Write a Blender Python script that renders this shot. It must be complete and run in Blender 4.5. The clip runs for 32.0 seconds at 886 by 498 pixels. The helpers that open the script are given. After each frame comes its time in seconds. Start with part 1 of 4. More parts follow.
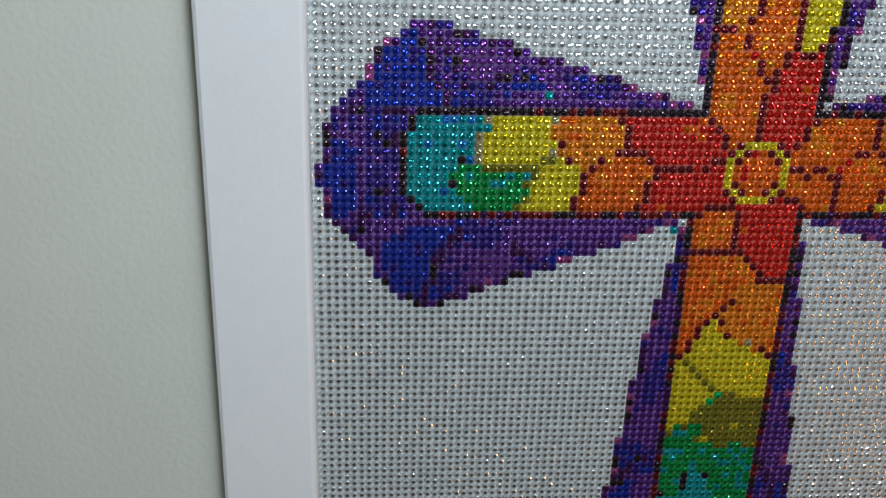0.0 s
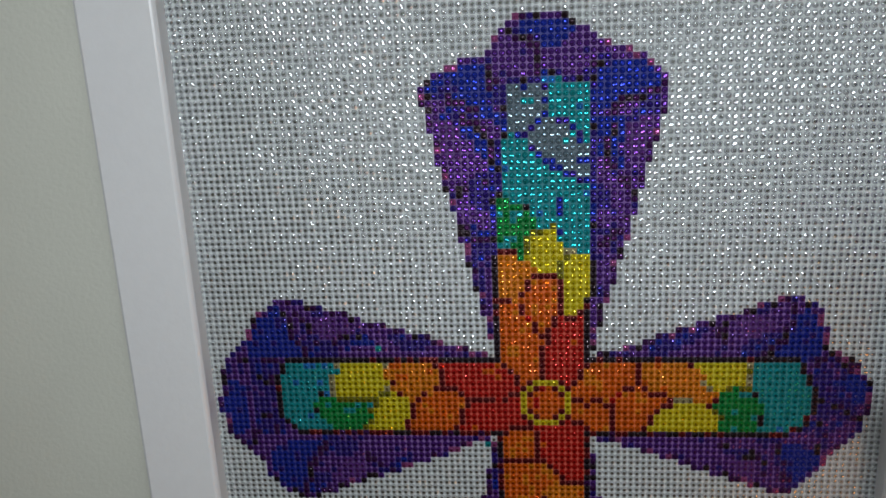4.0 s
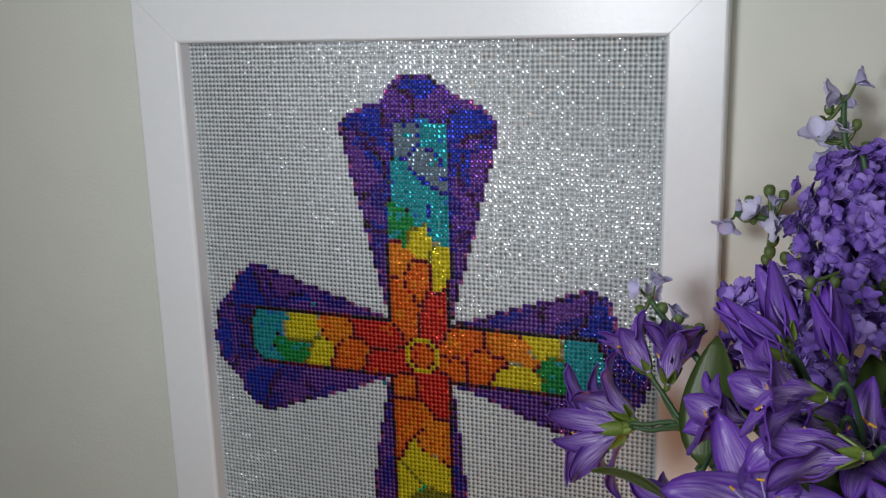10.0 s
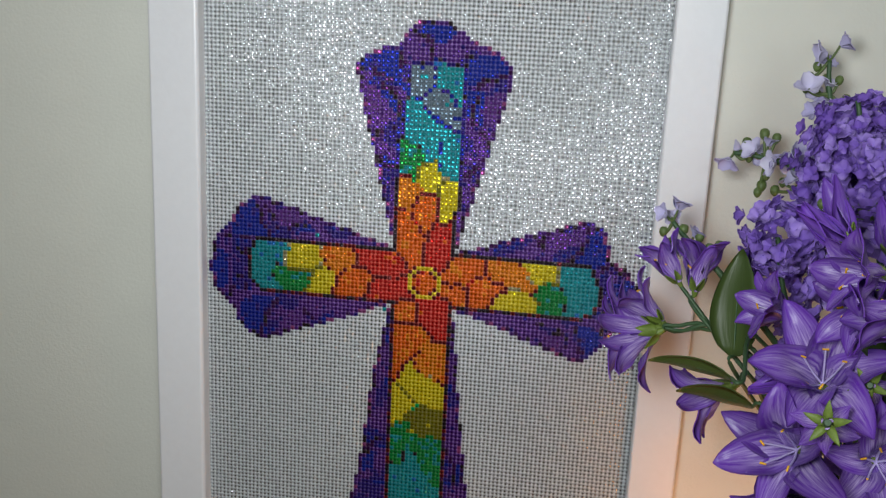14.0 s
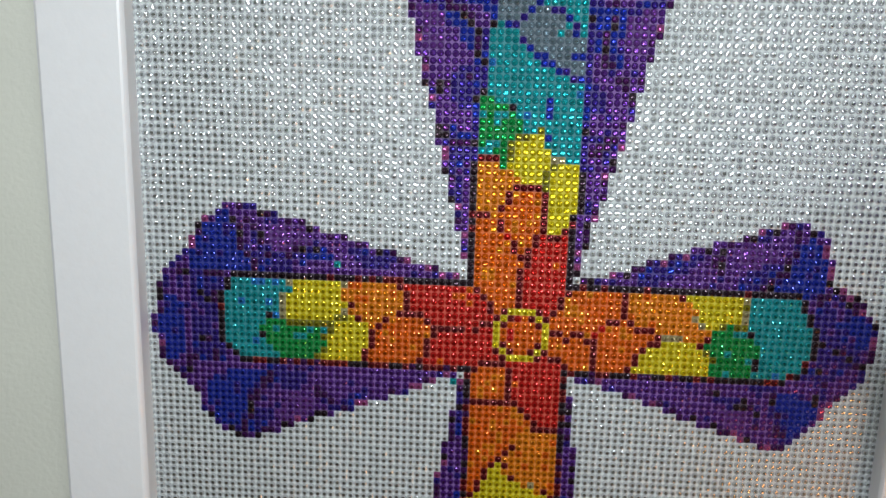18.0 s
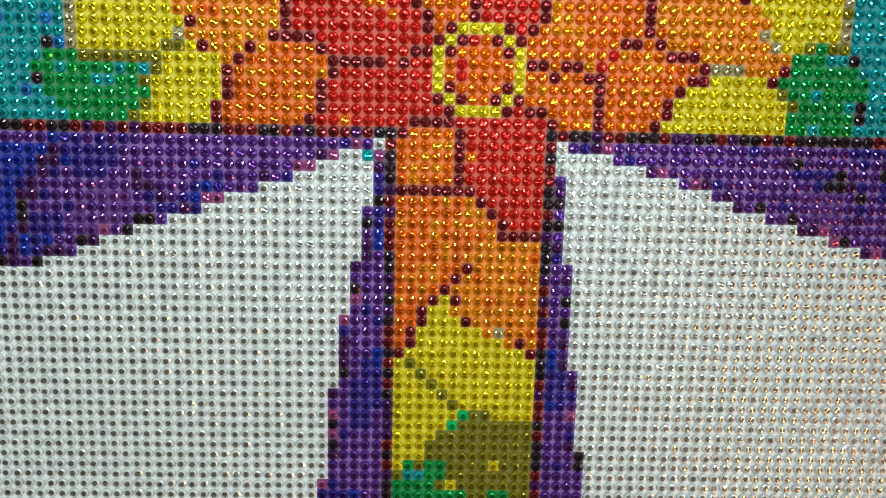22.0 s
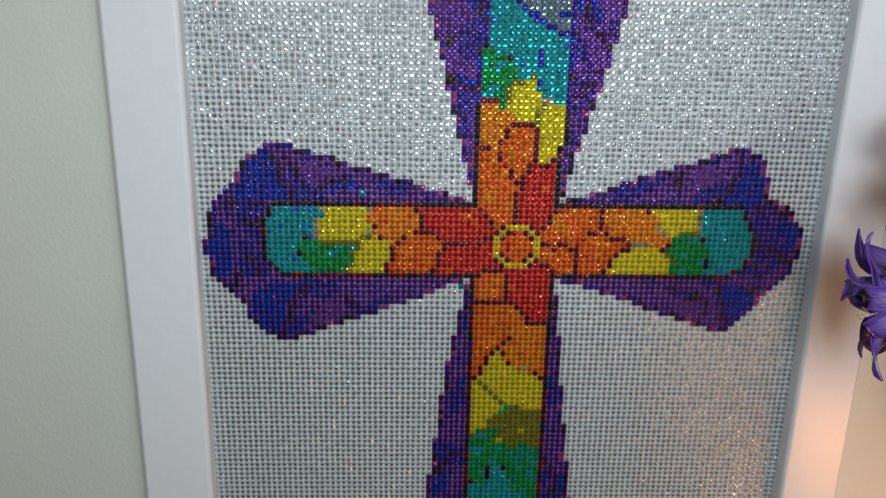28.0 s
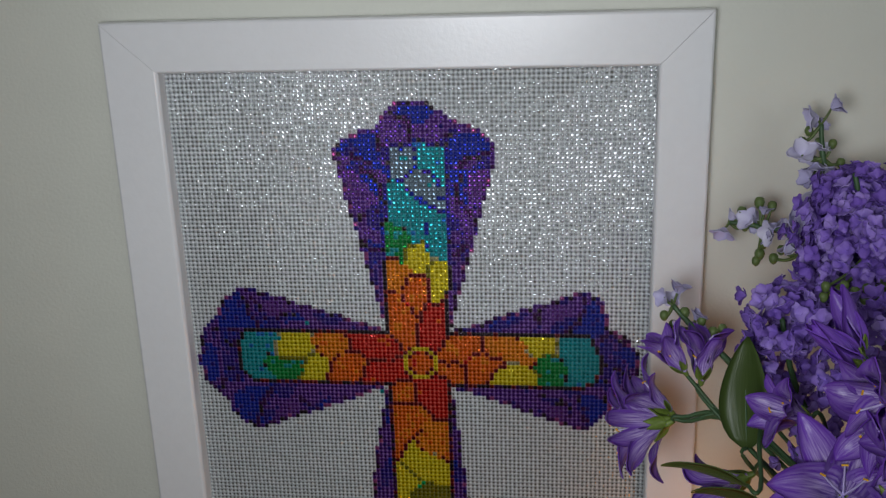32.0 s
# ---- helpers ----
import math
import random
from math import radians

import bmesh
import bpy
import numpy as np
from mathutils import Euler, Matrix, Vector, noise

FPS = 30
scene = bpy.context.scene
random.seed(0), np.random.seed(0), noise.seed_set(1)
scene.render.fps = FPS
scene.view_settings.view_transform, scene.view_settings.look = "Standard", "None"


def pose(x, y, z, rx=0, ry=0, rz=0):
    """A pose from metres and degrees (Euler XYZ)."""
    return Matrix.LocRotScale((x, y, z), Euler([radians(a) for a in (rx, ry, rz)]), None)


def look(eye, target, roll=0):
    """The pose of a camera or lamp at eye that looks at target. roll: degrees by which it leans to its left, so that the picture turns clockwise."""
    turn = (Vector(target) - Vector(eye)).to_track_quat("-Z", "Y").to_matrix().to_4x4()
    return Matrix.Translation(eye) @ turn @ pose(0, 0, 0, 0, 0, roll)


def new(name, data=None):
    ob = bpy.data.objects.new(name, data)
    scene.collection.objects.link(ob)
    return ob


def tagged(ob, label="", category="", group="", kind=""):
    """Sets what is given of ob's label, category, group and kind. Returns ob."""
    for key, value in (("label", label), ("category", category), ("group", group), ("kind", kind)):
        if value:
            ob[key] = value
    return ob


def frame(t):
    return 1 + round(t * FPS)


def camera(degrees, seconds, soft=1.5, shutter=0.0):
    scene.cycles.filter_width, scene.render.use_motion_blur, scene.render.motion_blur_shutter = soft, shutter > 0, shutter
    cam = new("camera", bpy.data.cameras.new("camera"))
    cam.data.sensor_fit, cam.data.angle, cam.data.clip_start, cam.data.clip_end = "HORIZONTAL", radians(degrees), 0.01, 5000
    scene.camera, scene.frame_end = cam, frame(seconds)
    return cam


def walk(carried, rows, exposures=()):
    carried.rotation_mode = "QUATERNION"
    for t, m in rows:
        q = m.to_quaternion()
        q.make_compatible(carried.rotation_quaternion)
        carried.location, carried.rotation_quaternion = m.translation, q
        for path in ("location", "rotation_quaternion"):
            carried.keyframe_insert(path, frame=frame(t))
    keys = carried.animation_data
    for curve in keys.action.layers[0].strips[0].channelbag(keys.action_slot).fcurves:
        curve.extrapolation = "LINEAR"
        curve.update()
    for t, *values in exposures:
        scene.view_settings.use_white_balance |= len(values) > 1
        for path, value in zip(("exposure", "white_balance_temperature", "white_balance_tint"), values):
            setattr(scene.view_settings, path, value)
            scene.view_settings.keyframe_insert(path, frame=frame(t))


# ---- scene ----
cam = camera(48.7, 32.0, soft=1.3)
PATH = [
    (0, (-0.1184, -0.2786, 1.0897), (0.0378, 1.5592, 0.3164), 1.81),
    (0.5, (-0.1115, -0.2770, 1.0982), (0.0421, 1.5736, 0.3554), 1.02),
    (1, (-0.1128, -0.2805, 1.1061), (0.0661, 1.5817, 0.3988), 0.87),
    (1.5, (-0.1094, -0.2966, 1.1196), (0.0594, 1.5799, 0.4487), 0.48),
    (2, (-0.1063, -0.3113, 1.1253), (0.0835, 1.5730, 0.4823), 0.64),
    (2.5, (-0.0779, -0.3188, 1.1455), (0.0966, 1.5775, 0.5342), -0.16),
    (3, (-0.0558, -0.3273, 1.1596), (0.0139, 1.5738, 0.5423), -1.05),
    (3.5, (-0.0348, -0.3374, 1.1782), (-0.0889, 1.5580, 0.5422), -1.64),
    (4, (0.0030, -0.3546, 1.1785), (-0.2106, 1.5358, 0.5613), -2.77),
    (4.5, (0.0329, -0.3597, 1.1906), (-0.2873, 1.4960, 0.5169), -3.45),
    (6.5, (0.1130, -0.4220, 1.1739), (-0.4326, 1.4404, 0.6905), -3.50),
    (7, (0.1047, -0.4391, 1.1773), (-0.4235, 1.4337, 0.7149), -2.88),
    (7.5, (0.1154, -0.4480, 1.1768), (-0.3872, 1.4363, 0.7329), -2.25),
    (8, (0.1478, -0.4510, 1.1884), (-0.3384, 1.4350, 0.7338), -1.76),
    (8.5, (0.1713, -0.4524, 1.1884), (-0.4242, 1.3998, 0.7249), -2.19),
    (9, (0.1866, -0.4579, 1.1860), (-0.4583, 1.3759, 0.7157), -2.09),
    (9.5, (0.1998, -0.4646, 1.1823), (-0.5160, 1.3420, 0.7092), -1.99),
    (10, (0.2037, -0.4669, 1.1805), (-0.5244, 1.3357, 0.7107), -1.47),
    (10.5, (0.2038, -0.4713, 1.1748), (-0.5296, 1.3267, 0.6958), -1.06),
    (11, (0.2134, -0.4801, 1.1706), (-0.5301, 1.3142, 0.6935), -0.60),
    (11.5, (0.2172, -0.4842, 1.1664), (-0.5261, 1.3049, 0.6699), -0.41),
    (12, (0.2011, -0.4972, 1.1708), (-0.5070, 1.3049, 0.6697), -0.11),
    (12.5, (0.1812, -0.5173, 1.1716), (-0.3880, 1.3338, 0.6720), 0.97),
    (13, (0.1499, -0.5392, 1.1713), (-0.2938, 1.3465, 0.6740), 1.94),
    (13.5, (0.1223, -0.5463, 1.1647), (-0.2064, 1.3629, 0.6675), 2.67),
    (14, (0.0978, -0.5510, 1.1628), (-0.2017, 1.3626, 0.6646), 2.72),
    (14.5, (0.0802, -0.5546, 1.1607), (-0.1827, 1.3596, 0.6442), 2.86),
    (16.5, (0.0222, -0.5066, 1.1795), (-0.1099, 1.4039, 0.6027), 2.64),
    (17, (0.0112, -0.4579, 1.1713), (-0.0994, 1.4657, 0.6352), 2.26),
    (17.5, (0.0022, -0.4132, 1.1535), (-0.1026, 1.5195, 0.6500), 2.36),
    (18, (-0.0099, -0.3346, 1.1125), (-0.1116, 1.6025, 0.6255), 1.50),
    (18.5, (-0.0179, -0.2611, 1.0786), (-0.0950, 1.6990, 0.6887), 1.16),
    (19, (-0.0095, -0.2216, 1.0555), (-0.0050, 1.7367, 0.6491), 1.15),
    (19.5, (-0.0037, -0.2091, 1.0440), (0.0285, 1.7450, 0.6193), 1.28),
    (20, (-0.0033, -0.2062, 1.0368), (0.0303, 1.7444, 0.5964), 1.16),
    (20.5, (-0.0062, -0.2064, 1.0326), (0.0423, 1.7439, 0.5921), 1.20),
    (21, (-0.0086, -0.2074, 1.0234), (0.0503, 1.7453, 0.5952), 1.43),
    (21.5, (-0.0121, -0.2129, 1.0180), (0.0506, 1.7378, 0.5810), 1.45),
    (22, (-0.0135, -0.2128, 1.0055), (0.0591, 1.7381, 0.5714), 1.46),
    (22.5, (-0.0168, -0.2158, 0.9924), (0.0590, 1.7298, 0.5354), 1.67),
    (23, (-0.0149, -0.2170, 0.9798), (0.0458, 1.7260, 0.5094), 1.56),
    (23.5, (-0.0193, -0.2159, 0.9667), (0.0416, 1.7160, 0.4529), 1.79),
    (24, (-0.0242, -0.2119, 0.9592), (0.0370, 1.7135, 0.4216), 1.78),
    (24.5, (-0.0288, -0.2105, 0.9600), (0.0386, 1.7091, 0.4026), 1.84),
    (26.5, (-0.0408, -0.2879, 1.0252), (0.0966, 1.5850, 0.3371), 2.15),
    (27, (-0.0379, -0.3300, 1.0707), (0.0715, 1.5379, 0.3643), 1.74),
    (27.5, (-0.0402, -0.3667, 1.1137), (0.0589, 1.4943, 0.3878), 1.66),
    (28, (-0.0470, -0.3967, 1.1429), (0.0305, 1.4777, 0.4497), 1.25),
    (28.5, (-0.0540, -0.3987, 1.1685), (0.0475, 1.4715, 0.4671), 1.30),
    (29, (-0.0432, -0.3922, 1.1940), (0.0826, 1.4765, 0.4925), 1.36),
    (29.5, (-0.0257, -0.3926, 1.2131), (0.1039, 1.4776, 0.5163), 1.45),
    (30, (-0.0062, -0.4118, 1.2190), (0.0490, 1.4914, 0.6071), 0.60),
    (30.5, (0.0174, -0.4338, 1.2261), (-0.0244, 1.4665, 0.6041), -0.14),
    (31, (0.0463, -0.4623, 1.2254), (-0.0946, 1.4388, 0.6206), -1.01),
    (31.5, (0.0673, -0.4882, 1.2242), (-0.1554, 1.4108, 0.6376), -1.56),
    (32, (0.0874, -0.5175, 1.2285), (-0.1722, 1.3756, 0.6379), -1.85),
]
EXPOSE = [
    (0.0, -0.36, 6100, 9), (1.0, -0.50, 6150, 9), (2.5, -0.80, 6300, 10), (4.0, -0.88, 6450, 11), (7.0, -0.88, 6500, 13), (9.0, -0.84, 6500, 14),
    (11.0, -0.60, 6550, 14), (13.0, -0.48, 6550, 13), (16.5, -0.50, 6450, 11), (18.0, -0.18, 6450, 10), (19.5, 0.30, 6600, 3), (22.0, 0.50, 6650, 2),
    (24.0, 0.18, 6150, 7), (26.5, -0.08, 6200, 8), (28.0, -0.46, 6250, 9), (29.0, -0.64, 6400, 10), (30.0, -1.02, 6500, 11), (31.0, -1.17, 6500, 13), (32.0, -1.12, 6500, 14),
]
walk(cam, [(t, look(eye, target, roll)) for t, eye, target, roll in PATH], EXPOSE)

# ---- light ----
world = bpy.data.worlds.new("room_dusk")
world.use_nodes = True
world.node_tree.nodes["Background"].inputs[0].default_value = (0.75, 0.85, 1.0, 1)
world.node_tree.nodes["Background"].inputs[1].default_value = 0.02
scene.world = world


def lamp(name, kind, energy, colour, place, target=None, size=0.02, spread=180):
    data = bpy.data.lights.new(name, kind)
    data.energy, data.color = energy, colour
    if kind == "AREA":
        data.shape, data.size, data.spread = "DISK", size, radians(spread)
    else:
        data.shadow_soft_size = size
    ob = new(name, data)
    ob.matrix_world = look(place, target) if target else Matrix.Translation(place)
    return ob


lamp("torch_light", "AREA", 1.45, (0.91, 0.965, 1.0), (0.012, -0.54, 1.20), (0.005, 0.0, 1.13), 0.14, 130)
lamp("warm_lamp_light", "POINT", 0.32, (1.0, 0.38, 0.10), (0.200, -0.115, 0.852), None, 0.02)
# added fill without a known source: evens the torch and lifts its shadows
lamp("unseen_fill_light", "POINT", 21.0, (0.92, 0.98, 1.0), (1.0, -1.9, 1.50), None, 0.25)


# ---- materials ----
def material(name, base, rough=0.5, metal=0.0, coat=0.0, vary=0.0, scale=60.0, bump=0.0, bump_scale=300.0, spec=0.5, subsurface=0.0):
    m = bpy.data.materials.new(name)
    m.use_nodes = True
    n, l = m.node_tree.nodes, m.node_tree.links
    b = n["Principled BSDF"]
    b.inputs["Base Color"].default_value = (*base, 1)
    b.inputs["Roughness"].default_value = rough
    b.inputs["Metallic"].default_value = metal
    b.inputs["Coat Weight"].default_value = coat
    b.inputs["Coat Roughness"].default_value = 0.08
    b.inputs["Specular IOR Level"].default_value = spec
    co = n.new("ShaderNodeTexCoord")
    if vary:
        a, c = n.new("ShaderNodeTexNoise"), n.new("ShaderNodeTexNoise")
        a.inputs["Scale"].default_value, c.inputs["Scale"].default_value = scale, scale * 9
        a.inputs["Detail"].default_value = 4
        add = n.new("ShaderNodeMath")
        add.operation = "ADD"
        mp = n.new("ShaderNodeMapRange")
        mp.inputs["From Min"].default_value, mp.inputs["From Max"].default_value = 0.6, 1.4
        mp.inputs["To Min"].default_value, mp.inputs["To Max"].default_value = 1 - vary, 1 + vary
        h = n.new("ShaderNodeHueSaturation")
        h.inputs["Color"].default_value = (*base, 1)
        l.new(co.outputs["Object"], a.inputs["Vector"])
        l.new(co.outputs["Object"], c.inputs["Vector"])
        l.new(a.outputs["Fac"], add.inputs[0])
        l.new(c.outputs["Fac"], add.inputs[1])
        l.new(add.outputs[0], mp.inputs["Value"])
        l.new(mp.outputs[0], h.inputs["Value"])
        l.new(h.outputs[0], b.inputs["Base Color"])
    if bump:
        t, u = n.new("ShaderNodeTexNoise"), n.new("ShaderNodeBump")
        t.inputs["Scale"].default_value, t.inputs["Detail"].default_value = bump_scale, 5
        u.inputs["Strength"].default_value, u.inputs["Distance"].default_value = bump, 0.001
        l.new(co.outputs["Object"], t.inputs["Vector"])
        l.new(t.outputs["Fac"], u.inputs["Height"])
        l.new(u.outputs[0], b.inputs["Normal"])
    return m


M_WALL = material("wall_paint", (0.68, 0.69, 0.62), 0.75, vary=0.03, scale=3, bump=0.25, bump_scale=500)
M_FRAME = material("white_frame_lacquer", (0.80, 0.81, 0.83), 0.30, vary=0.02, scale=20, bump=0.10, bump_scale=420)
M_TABLE = material("brown_wood", (0.18, 0.10, 0.055), 0.5, vary=0.25, scale=12, bump=0.2)
M_FLOOR = material("floor_boards", (0.25, 0.17, 0.10), 0.5, vary=0.25, scale=6)
M_CEIL = material("ceiling_paint", (0.75, 0.74, 0.72), 0.9, vary=0.02, scale=5)
M_BACK = material("backing_board", (0.12, 0.085, 0.05), 0.8, vary=0.1, scale=40)


# ---- building helpers ----
def part(name, bm, mat, parent=None, label="", smooth=False):
    me = bpy.data.meshes.new(name)
    bm.normal_update()
    bm.to_mesh(me)
    bm.free()
    for m in (mat if isinstance(mat, (list, tuple)) else [mat]):
        me.materials.append(m)
    if smooth:
        me.polygons.foreach_set("use_smooth", [True] * len(me.polygons))
    ob = new(name, me)
    if parent:
        ob.parent = parent
    if label:
        ob["label"] = label
    return ob


def box(bm, lo, hi, bevel=0.0):
    r = bmesh.ops.create_cube(bm, size=1)
    for v in r["verts"]:
        v.co = Vector([(lo[i] + hi[i]) / 2 + v.co[i] * (hi[i] - lo[i]) for i in range(3)])
    if bevel:
        es = list({e for v in r["verts"] for e in v.link_edges})
        bmesh.ops.bevel(bm, geom=es, offset=bevel, segments=2, profile=0.7, affect="EDGES")
    return bm


# ---- room ----
ROOM_X0, ROOM_X1, ROOM_Y0, ROOM_Y1, ROOM_H = -1.6, 1.9, -2.6, 0.0024, 2.45
wall_y = ROOM_Y1
for nm, lo, hi in (
    ("wall_north", (ROOM_X0 - 0.1, wall_y, 0), (ROOM_X1 + 0.1, wall_y + 0.1, ROOM_H)),
    ("wall_south", (ROOM_X0 - 0.1, ROOM_Y0 - 0.1, 0), (ROOM_X1 + 0.1, ROOM_Y0, ROOM_H)),
    ("wall_west", (ROOM_X0 - 0.1, ROOM_Y0, 0), (ROOM_X0, wall_y, ROOM_H)),
    ("wall_east", (ROOM_X1, ROOM_Y0, 0), (ROOM_X1 + 0.1, wall_y, ROOM_H)),
):
    tagged(part(nm, box(bmesh.new(), lo, hi), M_WALL), "plain cream painted wall behind the picture" if nm == "wall_north" else "plain cream painted room wall", "wall", kind="structure")
tagged(part("floor", box(bmesh.new(), (ROOM_X0 - 0.1, ROOM_Y0 - 0.1, -0.05), (ROOM_X1 + 0.1, wall_y + 0.1, 0)), M_FLOOR), "plain brown wooden floor of the room", "floor", kind="structure")
tagged(part("ceiling", box(bmesh.new(), (ROOM_X0 - 0.1, ROOM_Y0 - 0.1, ROOM_H), (ROOM_X1 + 0.1, wall_y + 0.1, ROOM_H + 0.05)), M_CEIL), "plain white painted ceiling of the room", "ceiling", kind="structure")

TABLE_Z = 0.775
table = tagged(new("side_table"), "brown wooden side table standing against the wall", "table")
part("tabletop", box(bmesh.new(), (-0.45, -0.36, TABLE_Z - 0.025), (0.62, wall_y - 0.004, TABLE_Z), 0.003), M_TABLE, table)
for x in (-0.41, 0.58):
    for y in (-0.32, wall_y - 0.045):
        part("leg", box(bmesh.new(), (x - 0.02, y - 0.02, 0), (x + 0.02, y + 0.02, TABLE_Z - 0.025), 0.002), M_TABLE, table)

# ---- the picture: a chart of round drills in a white frame ----
P = 0.0025
C0, C1, R0, R1 = -50, 60, -61, 84


def spot(c, r):
    """Centre of a cell of the chart: x and z in metres."""
    return (c - 6) * P, 1 + (6.5 - r) * P


def shape(text):
    return [tuple(float(v) for v in q.split(",")) for q in text.split()]


def inside(c, r, pts):
    hit, j = False, len(pts) - 1
    for i in range(len(pts)):
        (xi, yi), (xj, yj) = pts[i], pts[j]
        if (yi > r) != (yj > r) and c < (xj - xi) * (r - yi) / (yj - yi) + xi:
            hit = not hit
        j = i
    return hit


def beside_line(c, r, pts):
    """Whether a cell lies on a line one cell wide."""
    for (xa, ya), (xb, yb) in zip(pts, pts[1:]):
        dx, dy = xb - xa, yb - ya
        u = max(0.0, min(1.0, ((c - xa) * dx + (r - ya) * dy) / (dx * dx + dy * dy)))
        if math.hypot(c - xa - u * dx, r - ya - u * dy) < 0.62:
            return True
    return False


BORDER = [shape(s) for s in (
    "-1.0,-0.6 -3.6,-1.6 -6.0,-2.1 -9.8,-3.2 -12.6,-4.3 -15.5,-5.0 -19.2,-6.1 -22.6,-7.0 -25.4,-8.2 -28.2,-9.0 -30.2,-9.7 -31.8,-10.3 -35.5,-10.7 -36.6,-9.9 -38.3,-8.8 -40.0,-7.3 -41.3,-5.5 -41.8,-3.2 -43.6,-1.6 -45.5,0.3 -46.2,2.1 -46.7,4.5 -47.2,8.2 -46.7,10.3 -46.2,13.0 -45.0,14.6 -43.6,16.4 -41.5,17.5 -40.9,19.1 -40.2,21.0 -38.8,23.1 -36.9,24.7 -34.6,25.3 -32.1,25.2 -29.0,24.1 -25.5,22.8 -22.4,21.6 -19.4,20.6 -15.5,19.1 -11.0,17.6 -5.7,15.2 -0.7,13.4 3,13 3,0",
    "10,0 13.5,-0.4 15.8,-1.4 19.8,-2.4 22.1,-3.4 24.7,-4.6 27.9,-5.5 31,-6.5 34.1,-7.5 36.8,-8.2 39.4,-9.2 42.1,-10.1 45.3,-10.2 46.8,-9.3 48.2,-7.8 49,-5.7 49.6,-4.8 49.9,-1.8 51.6,-1.3 53.3,0 54.8,1.7 56.1,4.1 57,6.5 56.7,8.5 55.6,10.5 55,12.5 53.9,13.5 51.7,15.3 50.5,17.1 49.2,19.7 47.4,21.5 45.6,23.1 44,23.9 41.7,23.2 38.8,22.2 35.6,20.9 33.1,20.2 29,18.7 25.4,17.4 21.4,16 17.4,14.5 14.5,13.9 10,13",
    "13.7,1 13.7,-0.1 14.8,-5.3 15.9,-9 17.3,-13.7 18.1,-17.2 19.4,-20.6 20.1,-24 21.4,-28.5 22.1,-31.8 23.4,-35 23.8,-37.6 24.5,-39.7 24.8,-42.3 24.7,-43.9 23.1,-45.5 21.1,-47.1 19.5,-48.1 16.5,-48.5 15.7,-49.5 14.2,-50.3 13.4,-51.5 11.9,-51.9 10.1,-53.5 3.5,-53.6 1.7,-52.6 0.6,-51.6 -0.5,-50.1 -1.3,-48.3 -1.9,-47.6 -5.3,-47.2 -7.5,-46.2 -9.7,-44.7 -11.1,-42.9 -11,-40.7 -10.3,-38.6 -9.9,-35.5 -9,-31.7 -8.1,-27.4 -6.8,-23.4 -5.9,-18.7 -4.7,-13.9 -3.5,-9.1 -2.4,-5.4 -1.5,-0.1 -1.5,1",
    "-1.5,12 -2.2,16 -4.2,26 -5.2,31 -6.4,40 -7.8,52 -9.4,62 -11.8,74 -13,77 -12,79 -6,81 0,82 12,82 18,81 23,79 24,76 22.2,72 20.6,66 19,58 18,50 16.6,40 15.4,28 14.4,20 13.6,12",
)]
INNER = [shape(s) for s in (
    "-34.8,0.5 44.8,0.5 46.8,3 47.6,8 46,11.7 42,12.5 -34.6,12.5 -36,10 -36,3",
    "1.2,-36.4 1.2,-43.6 6.7,-43.6 6.8,-44.6 13,-43.4 13.4,-30 13.2,-16 12.6,0 12.5,80 -0.5,80 -0.5,0 -0.3,-16 0,-26 0.4,-34",
)]
